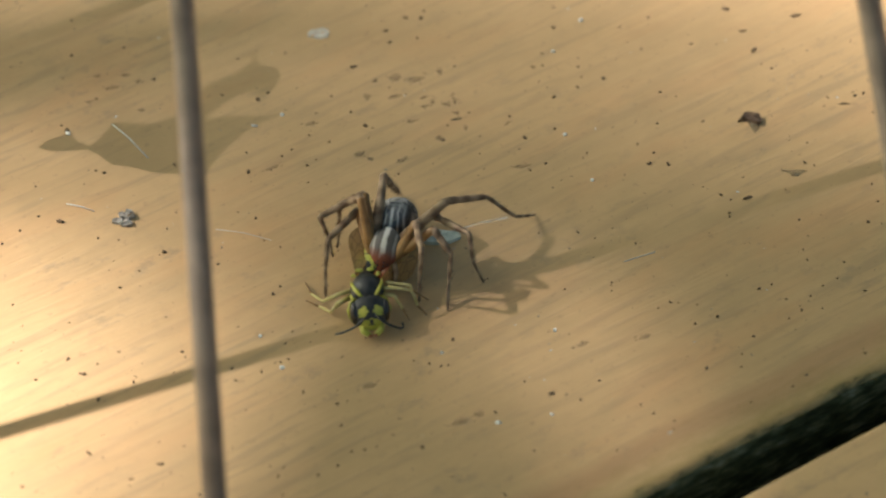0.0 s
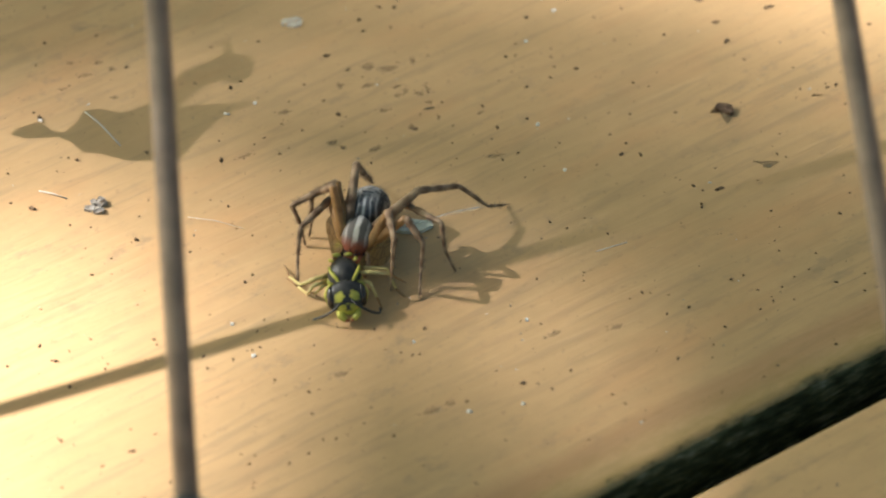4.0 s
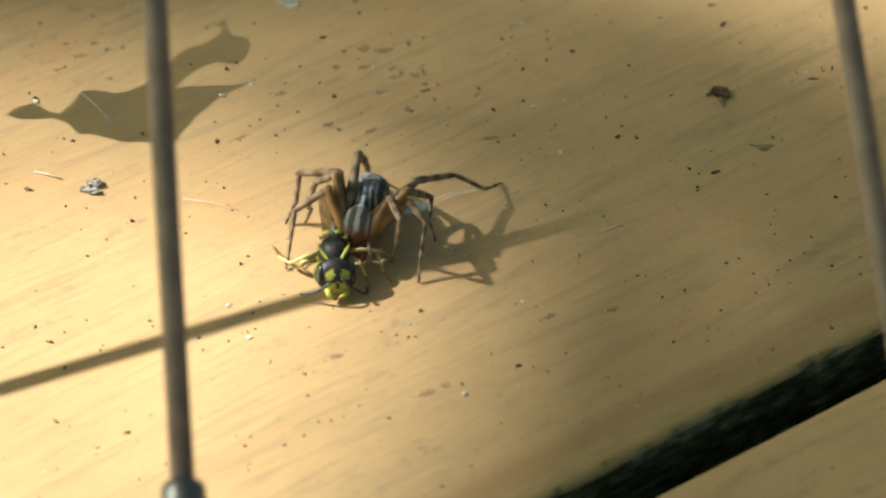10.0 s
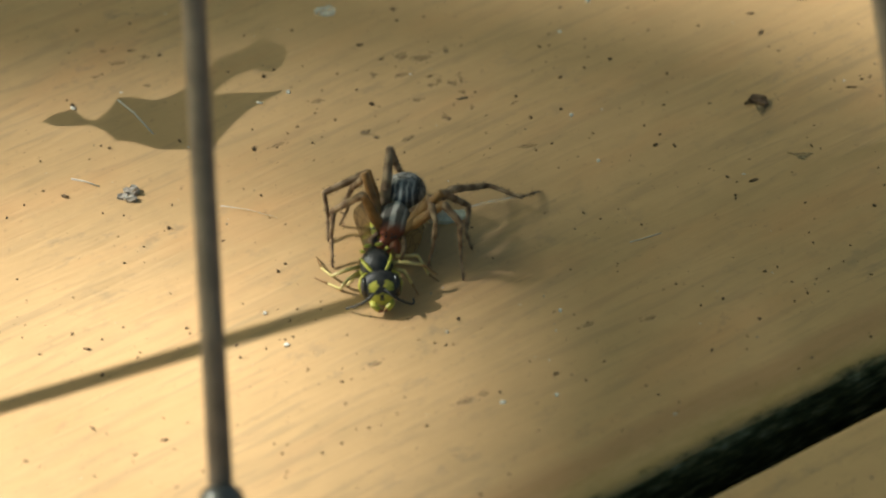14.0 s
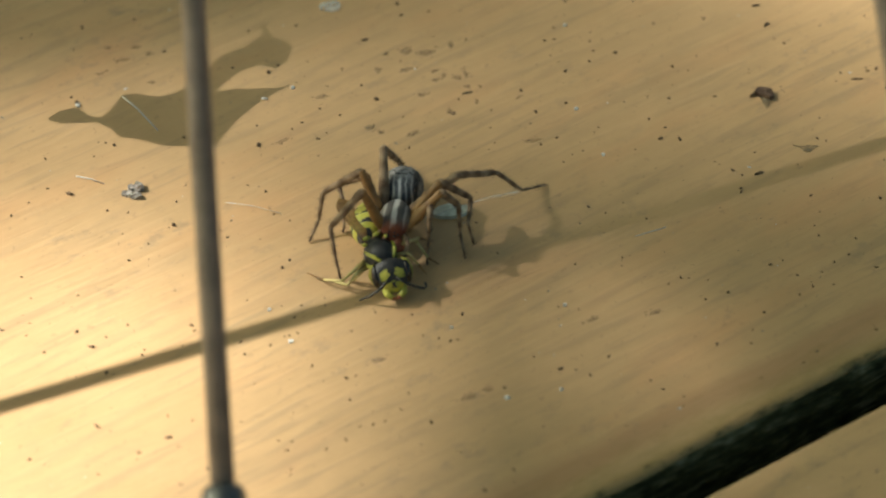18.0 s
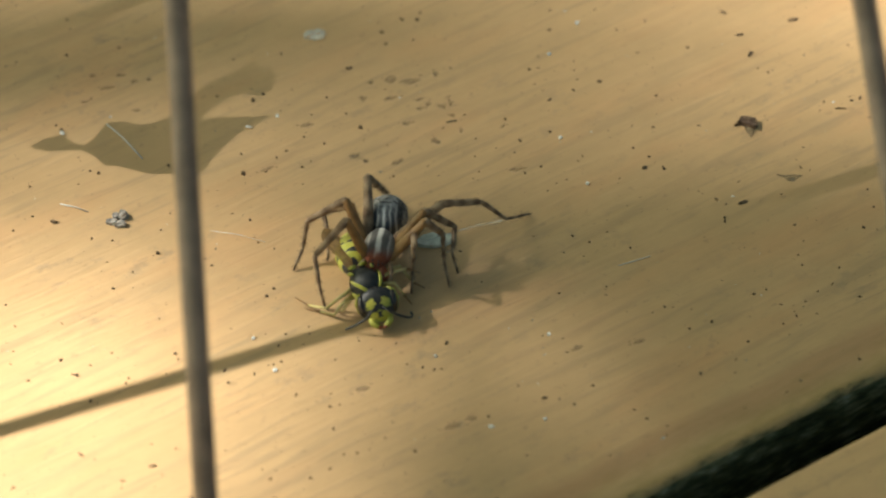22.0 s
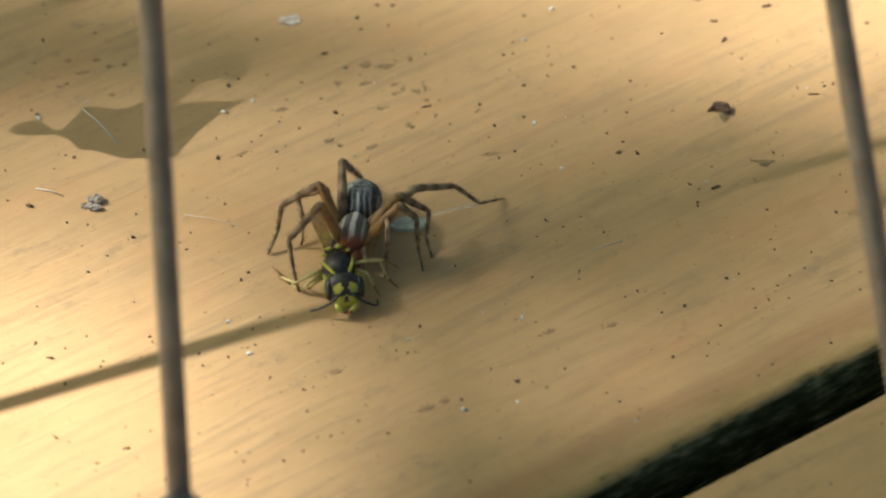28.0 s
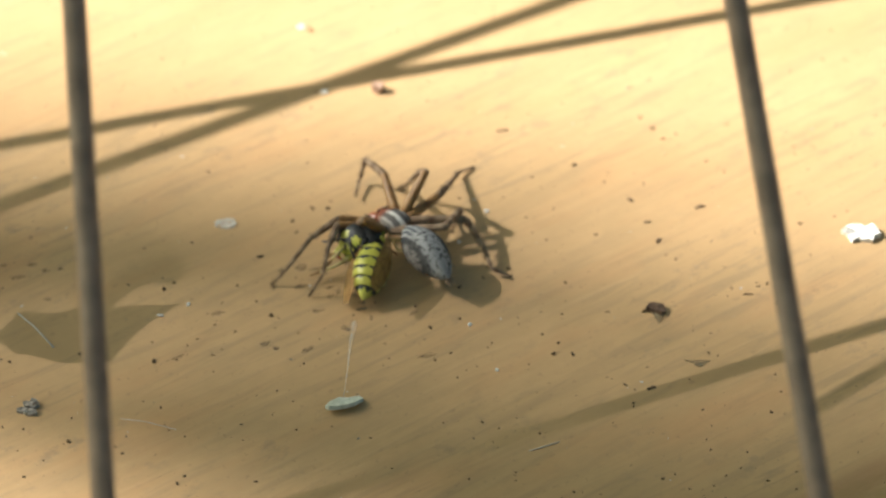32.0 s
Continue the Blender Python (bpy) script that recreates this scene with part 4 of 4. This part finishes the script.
spider = thing("spider", "grey-brown hairy spider gripping a wasp on the board", "spider")
HIPS = {"1": (1.15, 3.0, -0.3), "2": (1.4, 2.4, -0.4), "3": (1.45, 1.7, -0.4), "4": (1.3, 1.0, -0.3)}
LEGS = {}
for name, spans in SPANS.items():
    x, y, z = HIPS[name[1]]
    LEGS[name] = dict(poses=[], parts=[])
    for joints, (waist, front, tail), root in zip((EARLY, SECOND, MIDDLE, HOLD, PULL, DRAG), BODY, ROOTS):
        hip = pointing(waist, front) @ (Vector((x if name[0] == "r" else -x, y, z)) * MM) / MM
        LEGS[name]["poses"].append([local(root, p) for p in chain(hip, joints[name], spans)])
    hind = name[1] == "4"
    for k, (kind, r0, r1, mat, hairs) in enumerate((("femur", 0.56, 0.40, FEMUR if not hind else LEG, 80), ("tibia", 0.38, 0.27, LEG, 130), ("metatarsus", 0.25, 0.16, LEG, 80), ("tarsus", 0.16, 0.10, LEG, 50))):
        length = spans[k]
        if k == 1:       # the short kneecap, then the shank
            prof = [(-0.15, r0 * 0.6), (0.0, r0 * 1.05), (length * 0.16, r0 * 1.1), (length * 0.25, r0 * 0.95), (length * 0.29, r0 * 0.78), (length * 0.36, r0 * 0.98), (length * 0.7, r0 * 0.5 + r1 * 0.5), (length * 0.95, r1), (length + 0.1, r1 * 0.6)]
        elif k == 0:
            prof = [(-0.12, r0 * 0.5), (0.0, r0 * 0.8), (length * 0.25, r0), (length * 0.55, r0 * 0.62 + r1 * 0.38), (length * 0.88, r1), (length, r1 * 1.06), (length + 0.12, r1 * 0.6)]
        else:
            prof = [(-0.1, r0 * 0.6), (0.0, r0), (length * 0.5, 0.5 * (r0 + r1)), (length * 0.92, r1), (length, r1 * 0.8)]
        bm = lathe(prof, 10)
        bristles(bm, length, 0.5 * (r0 + r1), hairs, 0.42, random.Random(k + ord(name[1]) * 7 + ord(name[0])))
        LEGS[name]["parts"].append(part(kind, bm, mat, spider))

head = part("carapace", egg(4.6, 3.2, 0.60, 0.42, 20, 12), CARAPACE, spider, "grey carapace with white bands and a red-brown face")
belly = part("abdomen", egg(8.0, 4.25, 0.9, 0.47, 24, 16), ABDOMEN, spider, "grey speckled striped abdomen")
fuzz = bmesh.new()
frng = random.Random(4)
for _ in range(420):
    u, a = frng.uniform(0.03, 0.97), frng.uniform(0, 2 * math.pi)
    w = 2.08 * math.sin(math.pi * u ** 0.92) ** 0.72
    p = Vector((w * math.cos(a), u * 8.0, w * math.sin(a) * 0.86))
    out = Vector((math.cos(a), 0.7 * (u - 0.35), math.sin(a)))
    t = Vector((-math.sin(a), 0, math.cos(a))) * 0.02
    fuzz.faces.new([fuzz.verts.new(q) for q in (p - t, p + t, p + out * frng.uniform(0.2, 0.4) + Vector((0, 0.25, 0)))])
part("abdomen_hair", fuzz, ASH, belly, "fine grey hairs")
for x in (-0.25, 0.25):
    bm = lathe([(0, 0.22), (0.5, 0.2), (0.95, 0.1)], 8)
    bmesh.ops.translate(bm, verts=bm.verts, vec=(x, 7.8, -0.3))
    part("spinneret", bm, LEG, belly, "short brown spinneret")
for x in (-0.58, 0.58):
    bm = egg(2.4, 1.5, 1.15, 0.5, 14, 10)
    bmesh.ops.rotate(bm, verts=bm.verts, cent=(0, 0, 0), matrix=Matrix.Rotation(radians(-40), 3, "X"))
    bmesh.ops.translate(bm, verts=bm.verts, vec=(x, 3.7, 0.05))
    part("chelicera", bm, JAW, head, "glossy red-brown fang base")
    bm = bar([(x * 2.1, 3.5, -0.2), (x * 2.9, 4.5, 0.35), (x * 2.6, 5.3, -0.6), (x * 2.2, 5.6, -1.3)], [0.26, 0.24, 0.2, 0.24], 8)
    part("pedipalp", bm, LEG, head, "short brown feeler")
for k, (x, y, z, r) in enumerate(((-0.3, 4.02, 0.55, 0.13), (0.3, 4.02, 0.55, 0.13), (-0.65, 3.85, 0.5, 0.1), (0.65, 3.85, 0.5, 0.1), (-0.3, 3.7, 0.72, 0.1), (0.3, 3.7, 0.72, 0.1))):
    bm = bmesh.new()
    bmesh.ops.create_uvsphere(bm, u_segments=8, v_segments=6, radius=r)
    bmesh.ops.translate(bm, verts=bm.verts, vec=(x, y, z))
    part("eye", bm, BLACK, head, "shiny black eye")

# ---- the wasp ----
WASP_HOLD, WASP_DRAG = spot(-10.0, -4.9, -57), spot(-1.1, 27.3, 105)
wasp = thing("wasp", "black and yellow striped wasp held by the spider", "wasp")


def banded(bm, dark):
    for f in bm.faces:
        c = f.calc_center_median()
        f.material_index = 1 if dark(c) else 0


wasp_thorax = part("thorax", egg(4.3, 3.3, 1.0, 0.55, 22, 16), BLACK, wasp, "black hairy thorax")
for x in (-1, 1):
    stripe = bar([(x * 0.42, 3.95, 0.62), (x * 0.78, 3.55, 0.95), (x * 1.18, 2.9, 1.1), (x * 1.42, 2.3, 0.98), (x * 1.50, 1.7, 0.75)], [0.10, 0.17, 0.20, 0.16, 0.06], 8)
    part("shoulder_stripe", stripe, YELLOW, wasp_thorax, "yellow shoulder stripe")
    plate = bar([(x * 1.0, 1.5, 1.28), (x * 1.25, 1.25, 1.14), (x * 1.35, 0.95, 0.9)], [0.10, 0.22, 0.08], 8)
    part("wing_base", plate, YELLOW, wasp_thorax, "yellow plate at the root of the wing")
    spotbm = egg(0.5, 0.9, 0.4, 0.5, 10, 6)
    bmesh.ops.translate(spotbm, verts=spotbm.verts, vec=(x * 0.55, 0.30, 0.98))
    part("back_spot", spotbm, YELLOW, wasp_thorax, "yellow spot")
    side = egg(1.2, 0.7, 0.9, 0.5, 10, 8)
    bmesh.ops.translate(side, verts=side.verts, vec=(x * 1.42, 2.2, -0.2))
    part("side_patch", side, YELLOW, wasp_thorax, "yellow flank patch")
bm = bmesh.new()
frng = random.Random(8)
for _ in range(160):
    u, a = frng.uniform(0.1, 0.9), frng.uniform(0, math.pi)
    w = 1.6 * math.sin(math.pi * u) ** 0.72
    p, out = Vector((w * math.cos(a), u * 4.0, w * math.sin(a) * 0.95)), Vector((math.cos(a), 0.1, math.sin(a)))
    t = Vector((-math.sin(a), 0, math.cos(a))) * 0.016
    bm.faces.new([bm.verts.new(q) for q in (p - t, p + t, p + out * frng.uniform(0.15, 0.32))])
part("thorax_hair", bm, BLACK, wasp_thorax)

# head: local y forward out of the face, z towards the crown
def wasp_skull():
    """A broad head that narrows to the mouth; yellow brow spots, forehead mark, face shield and cheeks on black."""
    bm = ball((0, 0.6, 0), (1.95, 1.05, 1.75), u=56, v=40)
    for v in bm.verts:
        low = max(0.0, -v.co.z / 1.75)
        v.co.x *= 1 - 0.30 * low
        v.co.y += 0.25 * low if v.co.y > 0.6 else 0.0

    def black(c):
        if c.y < 0.75:
            return True
        x, z = abs(c.x), c.z
        brow = 0.26 + 0.40 * abs(z - 0.40) < x < 1.12 and -0.15 < z < 1.0 - 0.4 * (x - 0.3)
        mark = 0.05 < z < 0.25 and x < 0.10
        shield = -1.6 < z < -0.32 - 0.12 * x and x < 0.98 + 0.22 * min(0.0, z + 1.0) and not (x < 0.10 and -1.0 < z < -0.45) and not (abs(z + 1.0) < 0.08 and x < 0.34)
        return not (brow or mark or shield)
    for f in bm.faces:
        f.material_index = 1 if black(f.calc_center_median()) else 0
    return bm


wasp_head = part("head", wasp_skull(), (YELLOW, BLACK), wasp, "black and yellow face")
for x in (-1, 1):
    part("eye", ball((x * 1.52, 0.62, 0.10), (0.46, 0.78, 1.15), u=16, v=12), EYE, wasp_head, "large dark oval eye")
    part("temple", bar([(x * 1.20, -0.05, 1.40), (x * 1.78, 0.0, 0.95), (x * 2.02, 0.05, 0.2), (x * 1.85, 0.1, -0.75)], [0.10, 0.17, 0.18, 0.10], 8), YELLOW, wasp_head, "yellow stripe behind the eye")
    jaw = bar([(x * 0.88, 1.0, -1.15), (x * 0.80, 1.35, -1.62), (x * 0.42, 1.5, -1.95), (x * 0.08, 1.5, -2.08)], [0.36, 0.36, 0.28, 0.10], 10)
    part("mandible", jaw, YELLOW, wasp_head, "yellow mandible")
    part("biting_edge", bar([(x * 0.42, 1.56, -1.98), (x * 0.05, 1.56, -2.12)], [0.25, 0.12], 8), JAW, wasp_head, "dark brown biting edge")
    part("ocellus", ball((x * 0.22, 0.75, 1.66), (0.11, 0.11, 0.10), u=8, v=6), EYE, wasp_head, "tiny simple eye")
for x, bend in ((-1, ((-0.36, 1.62, 0.0), (-0.75, 2.1, -0.3), (-1.5, 2.0, -1.0), (-2.6, 1.35, -1.75), (-3.1, 0.75, -1.9), (-3.05, 0.2, -1.55))), (1, ((0.36, 1.62, 0.0), (0.8, 2.1, -0.2), (1.6, 1.9, -0.9), (2.7, 1.2, -1.5), (3.5, 0.55, -1.8)))):
    curve = [Vector(p) for p in bend]
    smooth = [curve[k].lerp(curve[k + 1], u) for k in range(len(curve) - 1) for u in (0.0, 0.25, 0.5, 0.75)] + [curve[-1]]
    for _ in range(3):
        smooth = [smooth[0]] + [(smooth[k - 1] + smooth[k] * 2 + smooth[k + 1]) / 4 for k in range(1, len(smooth) - 1)] + [smooth[-1]]
    part("antenna", bar(smooth, [0.11] * 4 + [0.145 - 0.003 * k + 0.01 * (k % 2) for k in range(len(smooth) - 4)], 8), BLACK, wasp_head, "black bent antenna")

# abdomen: six overlapping rings, local y from waist to sting
wasp_belly = part("abdomen", lathe([(-0.35, 0.12), (0.0, 0.3), (0.35, 0.85)], 16, 0.92), BLACK, wasp, "yellow abdomen with black bands")
rings = ((0.15, 1.35, 0.7, 1.62), (1.15, 2.6, 1.5, 1.92), (2.35, 3.75, 1.82, 1.9), (3.5, 4.8, 1.8, 1.62), (4.55, 5.75, 1.52, 1.15), (5.5, 7.0, 1.05, 0.12))
for n, (y0, y1, r0, r1) in enumerate(rings):
    prof = [(y0 - 0.1, r0 * 0.9)] + [(y0 + (y1 - y0) * u, r0 + (r1 - r0) * u + 0.1 * math.sin(math.pi * u)) for u in (0.0, 0.12, 0.25, 0.38, 0.5, 0.62, 0.75, 0.88, 1.0)]
    bm = lathe(prof, 32, 0.9)

    def dark(c, y0=y0, y1=y1):
        u, a = (c.y - y0) / (y1 - y0), math.degrees(math.atan2(c.z, abs(c.x)))
        return u < 0.32 + 0.30 * math.exp(-((a - 90) / 13) ** 2) + 0.20 * math.exp(-((a - 38) / 10) ** 2) - 0.06 * math.exp(-((a - 64) / 9) ** 2) or u > 0.97
    banded(bm, dark)
    part("abdomen_ring", bm, (YELLOW, BLACK), wasp_belly)
part("sting", lathe([(6.6, 0.16), (7.0, 0.09), (7.5, 0.02)], 6), DARK, wasp_belly, "dark sting")

WINGS = []
for x in (-1, 1):
    bm = bmesh.new()
    rows = []
    for i in range(15):
        u = i / 14
        w = 0.25 + 1.6 * math.sin(math.pi * min(1, u * 0.93) ** 1.3) ** 0.8
        rows.append([bm.verts.new((x * (s * w), -7.4 * u, 0.22 * math.sin(5 * u) + 0.10 * abs(s) + d)) for s in (-0.35, 0.2, 0.65, 1.0) for d in (0, -0.03)])
    for a, b in zip(rows, rows[1:]):
        for k in range(3):
            bm.faces.new((a[2 * k], a[2 * k + 2], b[2 * k + 2], b[2 * k]))
    WINGS.append((x, part("wing", bm, WING, wasp, "smoky amber folded wing")))

WASP_LIMBS = {
    "r_mid": ((-11.2, -5.6, 2.4), (-12.2, -6.7, 2.4), (-13.6, -7.3, 1.4), (-15.4, -6.3, 0.7), (-16.9, -4.8, 0.2)),
    "r_hind": ((-11.2, -6.0, 2.0), (-12.1, -7.3, 2.0), (-12.9, -7.2, 0.4), (-14.3, -6.6, 0.2), (-15.8, -6.2, 0.2)),
    "r_front": ((-10.9, -5.7, 1.6), (-11.5, -6.6, 1.8), (-12.3, -6.8, 0.6), (-12.9, -6.4, 0.2)),
    "l_mid": ((-8.9, -4.6, 2.8), (-7.4, -4.1, 3.2), (-6.0, -3.0, 2.6), (-4.7, -2.2, 1.2)),
    "l_front": ((-8.6, -4.9, 2.4), (-7.1, -4.9, 2.6), (-6.2, -5.2, 1.4), (-5.4, -5.5, 0.3)),
    "l_hind": ((-9.2, -3.6, 2.6), (-6.6, -2.4, 2.2), (-5.3, -3.3, 0.8), (-4.2, -3.5, 0.2)),
}
WASP_LEGS = []
for name, pts in WASP_LIMBS.items():
    loc = [local(WASP_HOLD, p) for p in pts]
    base = loc[0]
    rel = [p - base for p in loc]
    radii = ([0.24, 0.20, 0.15, 0.11, 0.06] if len(rel) == 5 else [0.23, 0.19, 0.13, 0.07])
    ob = part("leg", bar(rel[:-1], radii[:-1], 8), PALE, wasp, "pale straw-coloured leg")
    part("tarsus", bar(rel[-2:-1] + [rel[-2].lerp(rel[-1], u) for u in (0.3, 0.36, 0.65, 0.7, 1.0)], [radii[-2], radii[-2], radii[-2] * 0.75, radii[-2] * 0.8, radii[-2] * 0.6, radii[-1]], 7), FEMUR, ob, "brown clawed foot")
    WASP_LEGS.append((name, ob, base))


# ---- what moves ----
def motions():
    # the unseen added leaves shift and let more or less sun through
    for (ob, m), n in zip(SPRAY, (1, 4, 7, 10)):
        walk(ob, [(row[0], Matrix.Translation(Vector((row[n], row[n + 1], 0)) * MM) @ m @ pose(0, 0, 0, 0, 0, row[n + 2])) for row in LEAF_SHIFTS])
    # the spider: shifts its feet now and then, then a quick turn and a run backwards
    walk(spider, [(0, SPIDER_HOLD), (29.4, SPIDER_HOLD), (29.5, spot(-7.6, 2.4, 250)), (29.6, spot(-4.0, 11.4, 215)), (29.7, spot(-1.6, 15.0, 190)), (29.8, spot(-0.4, 17.0, 175)), (30.0, TUG),
                  (30.2, spot(4.0, 29.6, 140)), (30.4, spot(4.2, 30.6, 130)), (30.7, spot(3.4, 29.4, 128)), (31.0, SPIDER_DRAG), (32.0, SPIDER_DRAG)])
    beats = ((0, 0), (4.6, 0), (7.6, 1), (9.6, 1), (11, 2), (13.4, 2), (15.6, 3), (29.4, 3), (29.85, 4), (30.05, 4), (30.4, 5), (32, 5))
    for leg in LEGS.values():
        for k, ob in enumerate(leg["parts"]):
            walk(ob, [(t, pointing(leg["poses"][n][k], leg["poses"][n][k + 1])) for t, n in beats])
    bodies = [[local(root, p) for p in body] for body, root in zip(BODY, ROOTS)]
    walk(head, [(t, pointing(bodies[n][0], bodies[n][1])) for t, n in beats])
    walk(belly, [(t, pointing(bodies[n][0], bodies[n][2])) for t, n in beats])
    # the wasp: squirms, then is whipped round and dragged
    walk(wasp, [(0, spot(-10.4, -6.0, -83)), (2, spot(-10.4, -5.9, -77)), (3, spot(-10.2, -5.9, -80)), (4, spot(-9.9, -5.5, -83)), (7, spot(-10.1, -5.2, -83)), (8, spot(-10.1, -5.0, -83)), (9, spot(-10.3, -4.9, -86)),
                (11, spot(-10.5, -4.9, -86)), (13, spot(-10.1, -5.7, -81)), (16, spot(-10.0, -5.0, -66)), (17, spot(-10.2, -4.8, -58)), (19, spot(-10.2, -4.8, -58)), (23, WASP_HOLD), (25, spot(-10.2, -4.9, -66)),
                (28, spot(-10.1, -4.8, -73)), (29, spot(-9.6, -4.9, -80)), (29.4, spot(-9.7, -4.9, -80)),
                (29.5, spot(-9.8, -2.6, -10)), (29.6, spot(-8.4, 5.4, 65)), (29.7, spot(-7.2, 9.6, 96)), (29.8, spot(-6.5, 12.4, 100)), (30.0, spot(-6.6, 16.6, 102)), (30.2, spot(-0.8, 25.6, 104)),
                (30.4, spot(1.4, 28.4, 100)), (30.7, spot(-0.6, 27.6, 104)), (31.0, WASP_DRAG), (32.0, WASP_DRAG)])
    t0, t1 = Vector((0, -2.0, 2.9)), Vector((0, 1.8, 2.4))
    walk(wasp_thorax, [(0, pointing(t0, t1)), (29.3, pointing(t0, t1)), (30.2, pointing(Vector((0, -1.9, 3.0)), Vector((0.4, 1.9, 3.0)))), (32, pointing(Vector((0, -1.9, 3.0)), Vector((0.4, 1.9, 3.0))))])
    def face(yaw, nod=0.0, lean=0.0):
        return pose(0, 2.3 * MM, 1.8 * MM, 0, 0, yaw) @ pose(0, 0, 0, 30 + nod, lean)
    hb = local(WASP_DRAG, (-2.3, 27.9, 2.9))
    away = pointing(hb, local(WASP_DRAG, (-3.6, 26.5, 4.3)))
    walk(wasp_head, [(0, face(2)), (2, face(-4)), (4, face(0, 0, 3)), (8, face(2)), (11, face(6, -6, -6)), (13, face(-2)), (16, face(-14, 0, 4)), (17, face(-20, 0, 5)), (19, face(-20, 0, 5)), (23, face(-21, 0, 4)), (25, face(-12)),
                     (28, face(-8)), (29.3, face(0)), (29.9, away), (32, away)])
    w0, w1 = Vector((0, -2.1, 2.4)), local(WASP_HOLD, (-11.0, 2.7, 1.3))
    v0, v1 = (local(WASP_DRAG, p) for p in ((0.0, 27.0, 3.3), (-2.0, 19.2, 1.1)))
    walk(wasp_belly, [(0, pointing(w0, w1)), (29.4, pointing(w0, w1)), (29.65, pointing(v0, v1)), (30.2, pointing(v0, v1) @ pose(0, 0, 0, 0, 8, 0)), (30.8, pointing(v0, v1) @ pose(0, 0, 0, 0, -28, 0)), (32, pointing(v0, v1) @ pose(0, 0, 0, 0, -28, 0))])
    for x, ob in WINGS:
        root, tip = ((-11.1, -4.7, 3.5), (-12.9, 0.9, 3.0)) if x > 0 else ((-9.2, -4.4, 3.2), (-8.4, 1.6, 2.2))
        fold = pointing(local(WASP_HOLD, root), local(WASP_HOLD, Vector(root) * 2 - Vector(tip))) @ pose(0, 0, 0, 0, -25 if x > 0 else -60, 0)
        root, tip, lean = ((0.9, 27.2, 4.9), (-0.6, 19.8, 3.7), 62) if x > 0 else ((-1.5, 27.0, 4.0), (-3.6, 19.8, 1.1), -58)
        drag = pointing(local(WASP_DRAG, root), local(WASP_DRAG, Vector(root) * 2 - Vector(tip))) @ pose(0, 0, 0, 0, lean, 0)
        walk(ob, [(0, fold), (29.4, fold), (29.8, drag), (32, drag)])
    for n, (name, ob, base) in enumerate(WASP_LEGS):
        rows = []
        for k, t in enumerate((0, 2.5, 5, 8, 11, 14, 17, 20, 23, 26, 29.3)):
            swing = 9 * math.sin(2.3 * k + n * 1.9) if t != 23 else 0.0
            rows.append((t, pose(*(base * MM), 0, 0, swing)))
        rows += [(30.0, pose(*(base * MM), 0, 0, 25)), (32, pose(*(base * MM), 0, 0, 25))]
        walk(ob, rows)
    # the flake is pulled by the silk
    here, there = pose(-3.3 * MM, 3.4 * MM, 0, 0, 0, -8), pose(-3.5 * MM, 6.4 * MM, 0.35 * MM, -18, 0, 8)
    flip = pose(-3.9 * MM, 4.0 * MM, 0.5 * MM, -14, 0, 6)
    walk(flake, [(0, here), (29.8, here), (29.95, flip), (30.05, flip), (30.3, there), (32, there)])
    slack, taut = pointing((-2.6, 3.6, 0.3), (6.0, 7.0, 0.3)) @ pose(0, -4.6 * MM, 0), pointing((-3.6, 6.6, 0.35), (-2.5, 18.0, 1.2))
    mid = pointing((-3.8, 4.4, 0.5), (-6.4, 9.0, 1.1))
    walk(thread, [(0, slack), (29.6, slack), (30.0, mid), (30.4, taut), (32, taut)])


motions()
